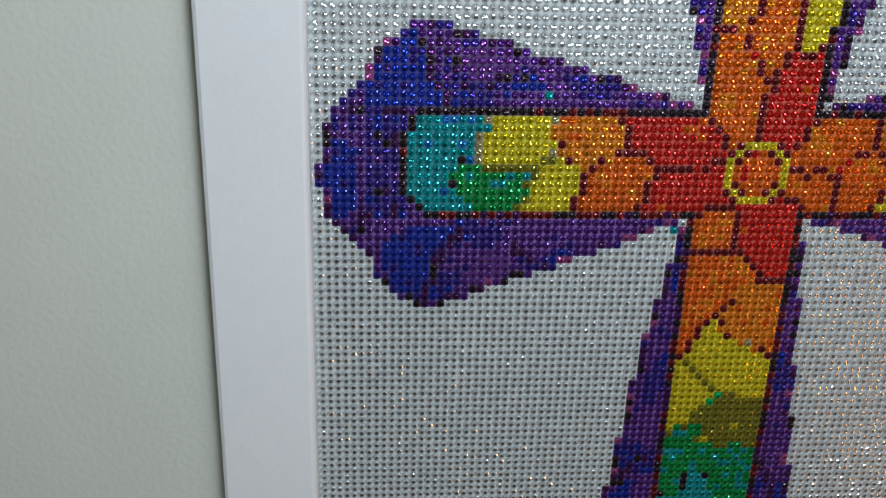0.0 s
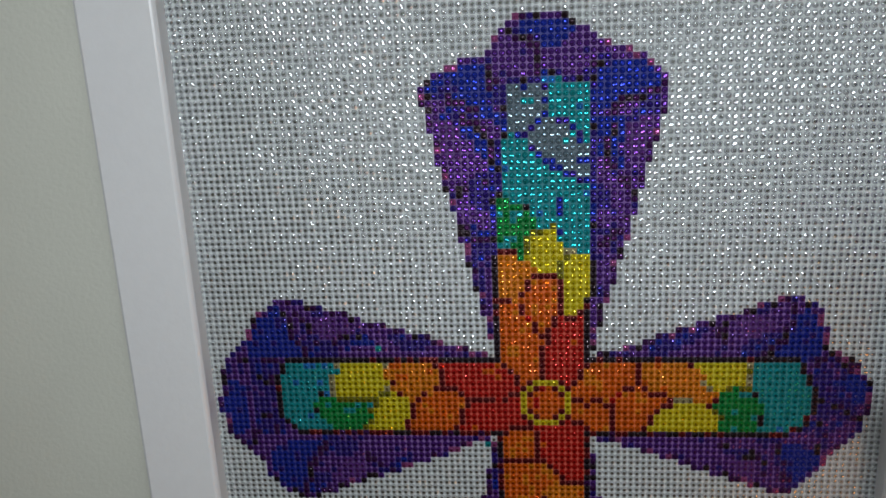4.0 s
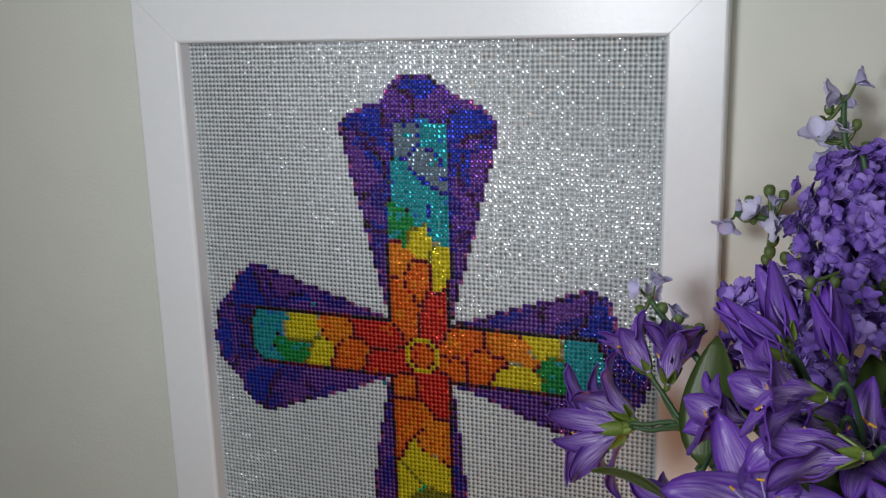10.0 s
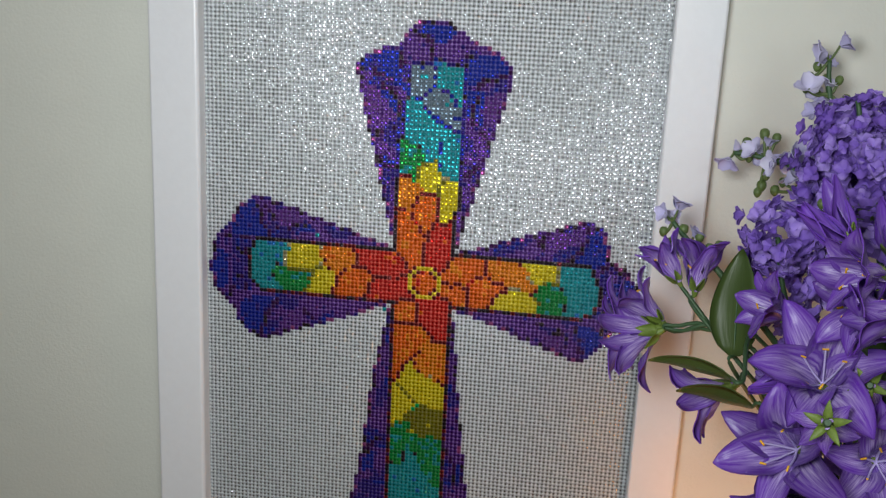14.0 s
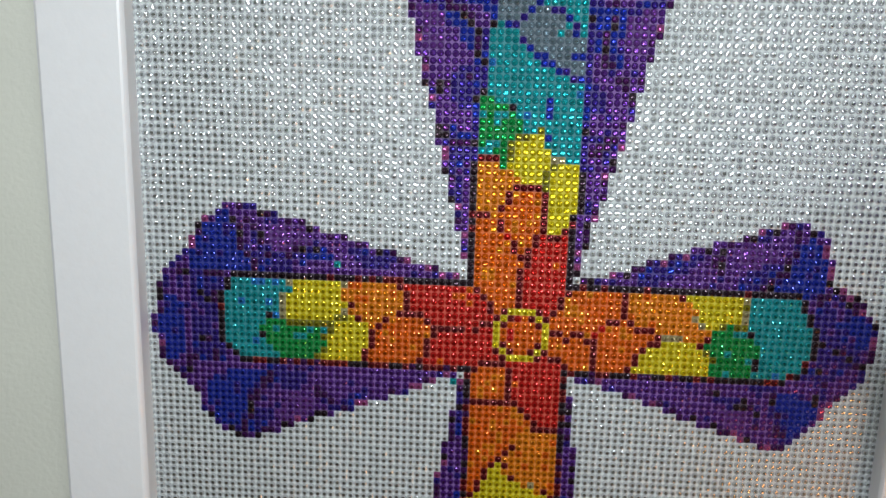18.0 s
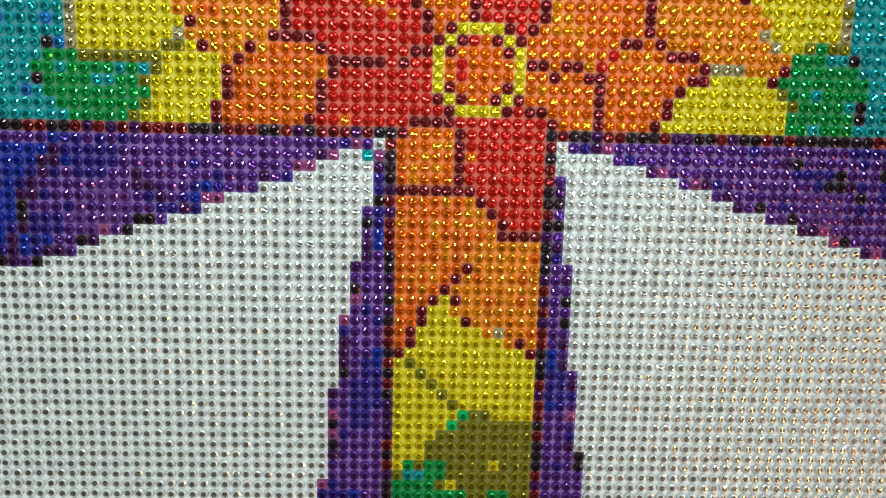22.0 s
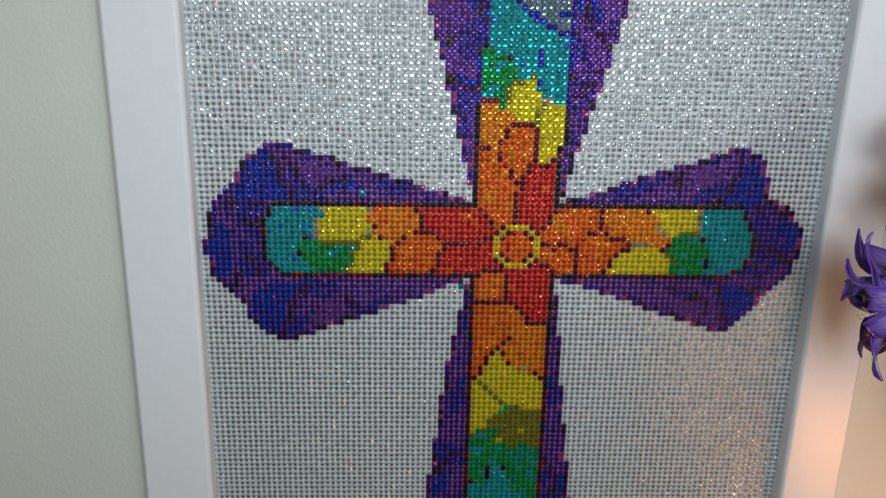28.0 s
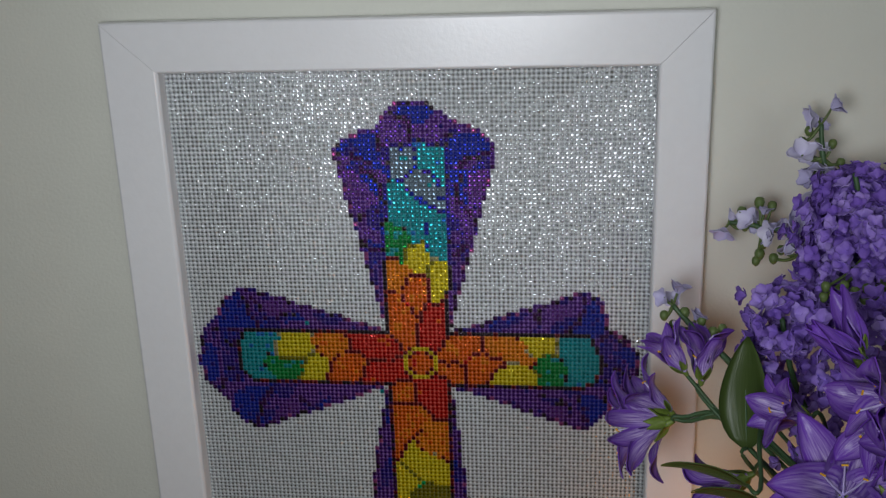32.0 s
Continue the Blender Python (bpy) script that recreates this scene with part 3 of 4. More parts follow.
part("backing_board", box(bmesh.new(), (IN[0] - 0.02, 0.0008, IN[2] - 0.02), (IN[1] + 0.02, 0.0018, IN[3] + 0.02)), M_BACK, picture, "brown fibreboard backing")

# ---- flowers ----
def petal_material(name, deep, pale, streak=0.5, rough=0.55):
    m = material(name, deep, rough, spec=0.35)
    n, l = m.node_tree.nodes, m.node_tree.links
    b = n["Principled BSDF"]
    uv = n.new("ShaderNodeUVMap")
    uv.uv_map = "UVMap"
    stretch = n.new("ShaderNodeMapping")
    stretch.inputs["Scale"].default_value = (1.3, 4.2, 1.0)
    grain = n.new("ShaderNodeTexNoise")
    grain.inputs["Scale"].default_value, grain.inputs["Detail"].default_value = 2.2, 4
    l.new(uv.outputs[0], stretch.inputs["Vector"])
    l.new(stretch.outputs[0], grain.inputs["Vector"])
    part_xy = n.new("ShaderNodeSeparateXYZ")
    l.new(uv.outputs[0], part_xy.inputs[0])
    rib = n.new("ShaderNodeMapRange")
    rib.inputs["From Min"].default_value, rib.inputs["From Max"].default_value = 1.05, 0.15
    rib.inputs["To Min"].default_value, rib.inputs["To Max"].default_value = 0.0, streak
    l.new(part_xy.outputs[0], rib.inputs["Value"])
    lines = n.new("ShaderNodeMapRange")
    lines.inputs["From Min"].default_value, lines.inputs["From Max"].default_value = 0.36, 0.74
    l.new(grain.outputs["Fac"], lines.inputs["Value"])
    both = n.new("ShaderNodeMath")
    both.operation = "MULTIPLY"
    l.new(rib.outputs[0], both.inputs[0])
    l.new(lines.outputs[0], both.inputs[1])
    side = n.new("ShaderNodeMath")
    side.operation = "ABSOLUTE"
    l.new(part_xy.outputs[1], side.inputs[0])
    core = n.new("ShaderNodeMapRange")
    core.inputs["From Min"].default_value, core.inputs["From Max"].default_value = 0.35, 1.05
    core.inputs["To Min"].default_value, core.inputs["To Max"].default_value = 1.0, 0.12
    l.new(side.outputs[0], core.inputs["Value"])
    veins = n.new("ShaderNodeMath")
    veins.operation = "MULTIPLY"
    l.new(both.outputs[0], veins.inputs[0])
    l.new(core.outputs[0], veins.inputs[1])
    both = veins
    info = n.new("ShaderNodeObjectInfo")
    tone = n.new("ShaderNodeMapRange")
    tone.inputs["To Min"].default_value, tone.inputs["To Max"].default_value = 0.75, 1.25
    l.new(info.outputs["Random"], tone.inputs["Value"])
    mix = n.new("ShaderNodeMix")
    mix.data_type = "RGBA"
    mix.inputs["A"].default_value, mix.inputs["B"].default_value = (*deep, 1), (*pale, 1)
    l.new(both.outputs[0], mix.inputs["Factor"])
    relief = n.new("ShaderNodeBump")
    relief.inputs["Strength"].default_value, relief.inputs["Distance"].default_value = 0.18, 0.0008
    l.new(grain.outputs["Fac"], relief.inputs["Height"])
    l.new(relief.outputs[0], b.inputs["Normal"])
    hsv = n.new("ShaderNodeHueSaturation")
    l.new(mix.outputs["Result"], hsv.inputs["Color"])
    l.new(tone.outputs[0], hsv.inputs["Value"])
    l.new(hsv.outputs[0], b.inputs["Base Color"])
    return m


def floret_material(name, one, two, pale):
    m = material(name, one, 0.6, spec=0.3)
    n, l = m.node_tree.nodes, m.node_tree.links
    geo, ramp = n.new("ShaderNodeObjectInfo"), n.new("ShaderNodeValToRGB")
    ramp.color_ramp.elements[0].color, ramp.color_ramp.elements[1].color = (*one, 1), (*pale, 1)
    ramp.color_ramp.elements.new(0.55).color = (*two, 1)
    noise_a = n.new("ShaderNodeTexNoise")
    noise_a.inputs["Scale"].default_value = 120
    add = n.new("ShaderNodeMath")
    add.operation = "MULTIPLY_ADD"
    add.inputs[1].default_value = 0.75
    sub = n.new("ShaderNodeMath")
    sub.operation = "MULTIPLY_ADD"
    sub.inputs[1].default_value, sub.inputs[2].default_value = 0.9, -0.32
    co = n.new("ShaderNodeTexCoord")
    l.new(co.outputs["Object"], noise_a.inputs["Vector"])
    l.new(noise_a.outputs["Fac"], sub.inputs[0])
    l.new(geo.outputs["Random"], add.inputs[0])
    l.new(sub.outputs[0], add.inputs[2])
    l.new(add.outputs[0], ramp.inputs["Fac"])
    l.new(ramp.outputs[0], n["Principled BSDF"].inputs["Base Color"])
    return m


M_PETAL = petal_material("lily_petal_cloth", (0.115, 0.030, 0.33), (0.74, 0.63, 0.88), 1.05, 0.32)
M_BUD = petal_material("bud_petal_cloth", (0.125, 0.036, 0.37), (0.52, 0.40, 0.80), 0.7, 0.40)
M_LILAC = floret_material("lilac_floret_cloth", (0.15, 0.070, 0.42), (0.25, 0.145, 0.56), (0.42, 0.31, 0.72))
M_PALE = floret_material("pale_floret_cloth", (0.42, 0.39, 0.64), (0.54, 0.51, 0.72), (0.68, 0.66, 0.80))
M_LEAF = petal_material("leaf_cloth", (0.048, 0.080, 0.018), (0.085, 0.125, 0.035), 0.35, 0.40)
M_CALYX = material("calyx_plastic", (0.135, 0.20, 0.030), 0.5, vary=0.3, scale=150)
M_STEM = material("stem_plastic", (0.04, 0.095, 0.035), 0.5, vary=0.25, scale=120)
M_GREENBUD = material("green_bud_plastic", (0.10, 0.15, 0.04), 0.5, vary=0.3, scale=200)
M_ANTHER = material("anther_yellow", (0.80, 0.42, 0.02), 0.6)
M_FILAMENT = material("filament_lavender", (0.60, 0.52, 0.80), 0.6)
M_VASE = material("glazed_ceramic", (0.70, 0.69, 0.66), 0.25, coat=0.4, vary=0.04, scale=30)
flower_rng = random.Random(11)


def blade(bm, length, width, bend, cup, nu=9, nv=4, ruffle=0.0, m=None, tipness=1.0, thick=0.0005, belly=0.55, seed=0):
    """A curved petal or leaf: it leaves the origin along +z and bows towards +x; two skins closed round the rim."""
    uvl = bm.loops.layers.uv.get("UVMap") or bm.loops.layers.uv.new("UVMap")
    m = m or Matrix()
    rows = []
    ang, px, pz = 0.0, 0.0, 0.0
    step = length / nu
    spine = []
    for i in range(nu + 1):
        spine.append((px, pz, ang))
        u = i / nu
        ang = bend(u)
        px += math.sin(ang) * step
        pz += math.cos(ang) * step
    rr = random.Random(seed)
    ph = rr.uniform(0, 6)
    for i, (x, z, a) in enumerate(spine):
        u = i / nu
        w = width * 0.5 * (math.sin(math.pi * min(1, u ** belly * 0.98 + 0.02)) ** 0.75 * (1 - 0.12 * u) + 0.10 * (1 - u)) if u < 1 else width * 0.02 * tipness
        row = []
        for j in range(nv + 1):
            v = 2 * j / nv - 1
            off = cup * w * v * v + ruffle * w * math.sin(ph + 9 * u + 2.5 * v) * abs(v)
            row.append((Vector((x - math.cos(a) * off, v * w, z + math.sin(a) * off)), Vector((math.cos(a), 0, -math.sin(a))), u, v))
        rows.append(row)
    skins = []
    for side in (0, 1):
        skins.append([[bm.verts.new(m @ (p + nrm * (thick * side))) for p, nrm, u, v in row] for row in rows])
    for side in (0, 1):
        g = skins[side]
        for i in range(nu):
            for j in range(nv):
                q = [(i, j), (i, j + 1), (i + 1, j + 1), (i + 1, j)]
                if side:
                    q.reverse()
                f = bm.faces.new([g[a][b] for a, b in q])
                f.smooth = True
                for lp, (a, b) in zip(f.loops, q):
                    lp[uvl].uv = (rows[a][b][2], rows[a][b][3])
    rim = [(i, 0) for i in range(nu + 1)] + [(nu, j) for j in range(1, nv + 1)] + [(i, nv) for i in range(nu - 1, -1, -1)] + [(0, j) for j in range(nv - 1, 0, -1)]
    for k in range(len(rim)):
        a, b = rim[k], rim[(k + 1) % len(rim)]
        f = bm.faces.new((skins[0][a[0]][a[1]], skins[1][a[0]][a[1]], skins[1][b[0]][b[1]], skins[0][b[0]][b[1]]))
        for lp, q in zip(f.loops, (a, a, b, b)):
            lp[uvl].uv = (rows[q[0]][q[1]][2], rows[q[0]][q[1]][3])
    return bm


def tube(bm, pts, r0, r1, sides=6):
    """A tapering round tube along a smooth line through pts."""
    pts = [Vector(p) for p in pts]
    line = []
    for i in range(len(pts) - 1):
        p0, p1, p2, p3 = pts[max(i - 1, 0)], pts[i], pts[i + 1], pts[min(i + 2, len(pts) - 1)]
        for k in range(6):
            t = k / 6
            line.append(0.5 * (2 * p1 + (p2 - p0) * t + (2 * p0 - 5 * p1 + 4 * p2 - p3) * t * t + (3 * p1 - p0 - 3 * p2 + p3) * t ** 3))
    line.append(pts[-1])
    last = None
    for i, p in enumerate(line):
        d = (line[min(i + 1, len(line) - 1)] - line[max(i - 1, 0)]).normalized()
        q = d.to_track_quat("Z", "Y")
        r = r0 + (r1 - r0) * i / (len(line) - 1)
        loop = [bm.verts.new(p + q @ Vector((r * math.cos(2 * math.pi * k / sides), r * math.sin(2 * math.pi * k / sides), 0))) for k in range(sides)]
        if last:
            for k in range(sides):
                bm.faces.new((last[k], last[(k + 1) % sides], loop[(k + 1) % sides], loop[k])).smooth = True
        else:
            bm.faces.new(list(reversed(loop)))
        last = loop
    bm.faces.new(last)
    return bm


def aim(place, way, spin=0.0):
    """The pose whose z axis points along way."""
    return Matrix.Translation(place) @ Vector(way).normalized().to_track_quat("Z", "Y").to_matrix().to_4x4() @ Matrix.Rotation(radians(spin), 4, "Z")


def face_aim(place, way, spin=0.0):
    """As aim(), with the x axis turned towards the front of the room."""
    z = Vector(way).normalized()
    x = (Vector((0, -1, 0)) - z * Vector((0, -1, 0)).dot(z)).normalized()
    y = z.cross(x)
    m = Matrix((x, y, z)).transposed().to_4x4()
    return Matrix.Translation(place) @ m @ Matrix.Rotation(radians(spin), 4, "Z")


VASE_MOUTH = Vector((0.275, -0.125, 0.885))


def lily_bend(opened):
    return lambda u: radians(8 + opened * (18 + 62 * u + 55 * u ** 3)) if u > 0.12 else radians(10 + 12 * opened)


def stem_to(bm, base, back, r=0.0011):
    base, back = Vector(base), Vector(back).normalized()
    end = VASE_MOUTH + Vector((flower_rng.uniform(-0.012, 0.012), flower_rng.uniform(-0.012, 0.012), -0.03))
    reach = (end - base).length
    if base.x < 0.16:
        hub = Vector((0.176, -0.100, 1.006)) + Vector([flower_rng.uniform(-0.007, 0.007) for _ in range(3)])
        pts = [base, base + back * 0.005, hub, end + Vector((0, 0, 0.045)), end]
    else:
        pts = [base, base + back * 0.006, base * 0.65 + end * 0.35 + Vector((0, 0.030, 0)), end + Vector((0, 0, 0.045)) * min(1, reach * 4), end]
    return tube(bm, pts, r * 0.8, r * 1.15)


def calyx(bm, m, size, star=False):
    for i in range(5):
        mm = m @ Matrix.Rotation(2 * math.pi * i / 5, 4, "Z") @ Matrix.Translation((size * 0.05, 0, 0))
        blade(bm, size * (0.50 if star else 0.30), size * (0.20 if star else 0.13), (lambda u: radians(62 + 30 * u)) if star else (lambda u: radians(35 - 25 * u)), 0.3, 5, 2, m=mm, thick=0.0007)
    tube(bm, [m @ Vector((0, 0, -size * 0.10)), m @ Vector((0, 0, -size * 0.03)), m @ Vector((0, 0, size * 0.05))], size * 0.035, size * 0.075, 8)
    return bm


petal_cache = {}


def petal_mesh(kind, size, opened, wide):
    key = (kind, round(size, 4), round(opened, 2), wide)
    if key not in petal_cache:
        bm = blade(bmesh.new(), size, size * wide, lily_bend(opened), 0.48, 12, 6, 0.38, thick=0.0006, belly=1.15, seed=len(petal_cache))
        me = bpy.data.meshes.new(kind)
        bm.to_mesh(me)
        bm.free()
        me.materials.append(M_PETAL if kind == "petal" else M_BUD)
        petal_cache[key] = me
    return petal_cache[key]


def lily(place, way, size, opened, spin, label, star=False, stamens=True, wide=1.0):
    """One cloth lily on its wire stem; way is where the bloom faces."""
    thing = tagged(new("lily"), label, "flower", "lilies of the bouquet")
    m = aim(place, way, spin)
    for i in range(6):
        ob = new("petal", petal_mesh("petal", size, opened * (1.0 if i % 2 else 0.86), (0.47 if i % 2 else 0.39) * wide))
        ob.parent = thing
        ob.matrix_basis = m @ Matrix.Rotation(math.pi * i / 3 + flower_rng.uniform(-0.12, 0.12), 4, "Z") @ Matrix.Translation((0.0016, 0, 0.002 * (i % 2))) @ Matrix.Rotation(flower_rng.uniform(-0.16, 0.16), 4, "Y") @ Matrix.Rotation(flower_rng.uniform(-0.25, 0.25), 4, "Z")
    if stamens:
        for i in range(5):
            a = 2 * math.pi * i / 5 + flower_rng.uniform(-0.4, 0.4)
            top = Vector((math.cos(a) * size * 0.2, math.sin(a) * size * 0.2, size * flower_rng.uniform(0.42, 0.72)))
            bm = tube(bmesh.new(), [m @ Vector((0, 0, 0.004)), m @ (top * 0.55 * Vector((0.6, 0.6, 1)).length / 1.31), m @ top], 0.0005, 0.0004, 4)
            st = part("stamen", bm, M_FILAMENT, thing)
            d = Vector([flower_rng.uniform(-1, 1) for _ in range(3)]).normalized() * 0.0012
            part("anther", tube(bmesh.new(), [m @ (top - d), m @ top, m @ (top + d)], 0.0005, 0.0004, 5), M_ANTHER, st, "yellow anther")
    part("calyx", calyx(bmesh.new(), m, size, star), M_CALYX, thing, "light green pointed calyx")
    if star:
        part("stem_socket", tube(bmesh.new(), [m @ Vector((0, 0, -size * 0.02)), m @ Vector((0, 0, -size * 0.10)), m @ Vector((0, 0, -size * 0.16))], size * 0.10, size * 0.07, 8), M_STEM, thing, "green plastic stem socket")
    else:
        part("stem", stem_to(bmesh.new(), m @ Vector((0, 0, -size * 0.08)), -(m.to_3x3() @ Vector((0, 0, 1)))), M_STEM, thing, "green plastic stem")
    return thing


def bud(place, way, size, spin, label):
    """A closed bud: four overlapping petals wrapped to a spindle."""
    thing = tagged(new("lily_bud"), label, "flower bud", "lily buds of the bouquet")
    m = aim(place, way, spin)
    for i in range(5):
        key = ("budpetal", round(size, 4), i % 2)
        if key not in petal_cache:
            bm = blade(bmesh.new(), size, size * 0.40, (lambda u: radians(24 - 42 * u)), 0.62, 9, 6, 0.06, thick=0.0006, belly=0.8, seed=i)
            me = bpy.data.meshes.new("petal")
            bm.to_mesh(me)
            bm.free()
            me.materials.append(M_BUD)
            petal_cache[key] = me
        ob = new("petal", petal_cache[key])
        ob.parent = thing
        ob.matrix_basis = m @ Matrix.Rotation(2 * math.pi * i / 5, 4, "Z") @ Matrix.Translation((-0.0012 + 0.0007 * (i % 2), 0, 0)) @ Matrix.Rotation(flower_rng.uniform(-0.09, 0.09), 4, "Y")
    part("calyx", calyx(bmesh.new(), m, size * 0.9), M_CALYX, thing, "light green pointed calyx")
    part("stem", stem_to(bmesh.new(), m @ Vector((0, 0, -size * 0.08)), -(m.to_3x3() @ Vector((0, 0, 1)))), M_STEM, thing, "green plastic stem")
    return thing


def leaf(place, way, length, width, spin, label):
    thing = tagged(new("leaf_stem"), label, "leaf", "leaves of the bouquet")
    m = face_aim(place, way, spin)
    part("leaf_blade", blade(bmesh.new(), length, width, lambda u: radians(-6 + 26 * u * u), 0.22, 12, 6, 0.05, m=m, thick=0.0006, belly=0.8, seed=int(spin)), M_LEAF, thing)
    part("midrib", tube(bmesh.new(), [m @ Vector((-0.0002, 0, 0)), m @ Vector((-0.003 * length / 0.1, 0, length * 0.4)), m @ Vector((-0.002, 0, length * 0.75))], 0.0008, 0.0003, 5), M_STEM, thing)
    part("stem", stem_to(bmesh.new(), place, -Vector(way), 0.0011), M_STEM, thing, "green plastic stem")
    return thing


def floret_mesh(kind, mat):
    """One four-petalled floret, 1 m across in its own units of the given size."""
    key = ("floret", kind, mat.name)
    if key not in petal_cache:
        bm = bmesh.new()
        for i in range(4):
            mm = Matrix.Rotation(math.pi * i / 2 + 0.1 * kind, 4, "Z") @ Matrix.Translation((0.0005, 0, 0)) @ Matrix.Rotation(0.22 * math.sin(kind * 3 + i * 2), 4, "Y")
            blade(bm, 0.0078, 0.0074, lambda u: radians(36 + (30 + 10 * kind) * u), 0.34, 6, 4, 0.12, m=mm, tipness=9, thick=0.0004, belly=1.2, seed=kind * 7 + i)
        me = bpy.data.meshes.new("floret")
        bm.to_mesh(me)
        bm.free()
        me.materials.append(mat)
        petal_cache[key] = me
    return petal_cache[key]


def spray(name, clusters, line, label, mat, size, buds=()):
    """A branch of four-petalled florets: clusters are (centre, half axes, count)."""
    thing = tagged(new(name), label, "flower", "floret sprays of the bouquet")
    florets = []
    for centre, half, count in clusters:
        for i in range(count):
            g = (i + 0.5) / count
            th, ph = math.acos(1 - 2 * g), math.pi * (1 + 5 ** 0.5) * i
            d = Vector((math.sin(th) * math.cos(ph), math.sin(th) * math.sin(ph), math.cos(th)))
            d += Vector([flower_rng.uniform(-0.25, 0.25) for _ in range(3)])
            depth = flower_rng.uniform(0.72, 1.10)
            p = Vector(centre) + Vector([d[a] * half[a] * depth for a in range(3)])
            p.y = min(p.y, wall_y - 0.008)
            out = Vector([d[a] / half[a] for a in range(3)]).normalized() + Vector([flower_rng.uniform(-0.5, 0.5) for _ in range(3)])
            florets.append((p.y, i % 4, aim(p, out, flower_rng.uniform(0, 360)) @ Matrix.Scale(size / 0.0155 * flower_rng.uniform(0.75, 1.25), 4)))
    florets.sort(key=lambda q: q[0])
    for _, kind, m in florets[:280]:
        ob = new("floret", floret_mesh(kind, mat))
        ob.parent = thing
        ob.matrix_basis = m
        if mat == M_PALE:
            root = m.translation
            joint = min(line, key=lambda q: (Vector(q) - root).length)
            part("pedicel", tube(bmesh.new(), [root, root * 0.5 + Vector(joint) * 0.5 + Vector((0, 0.001, -0.001)), joint], 0.0006, 0.0007, 4), M_GREENBUD, thing)
    if len(florets) > 280:
        verts, faces = [], []
        for _, kind, m in florets[280:]:
            me = floret_mesh(kind, mat)
            n = len(verts)
            verts += [m @ v.co for v in me.vertices]
            faces += [tuple(n + k for k in f.vertices) for f in me.polygons]
        me = bpy.data.meshes.new("floret_mass")
        me.from_pydata(verts, [], faces)
        me.materials.append(mat)
        me.polygons.foreach_set("use_smooth", [True] * len(faces))
        mass = new("floret_mass", me)
        mass.parent = thing
        tagged(mass, "hidden florets at the back of the spray", kind="stuff")
    for p, r in buds:
        bm = bmesh.new()
        bmesh.ops.create_icosphere(bm, subdivisions=2, radius=r)
        for v in bm.verts:
            v.co = Vector(p) + Vector((v.co.x, v.co.y, v.co.z * 1.25 + 0.25 * abs(v.co.x)))
        for f in bm.faces:
            f.smooth = True
        part("green_bud", bm, M_GREENBUD, thing)
        near_pt = min(line, key=lambda q: (Vector(q) - Vector(p)).length)
        part("twig", tube(bmesh.new(), [p, Vector(p) * 0.5 + Vector(near_pt) * 0.5 + Vector((0, 0, -0.002)), near_pt], 0.0008, 0.0009, 4), M_GREENBUD, thing)
    end = VASE_MOUTH + Vector((flower_rng.uniform(-0.01, 0.01), flower_rng.uniform(-0.01, 0.01), -0.03))
    part("stem", tube(bmesh.new(), [*line, end + Vector((0, 0, 0.045)), end], 0.0012, 0.0022, 6), M_STEM, thing, "green plastic stem")
    return thing


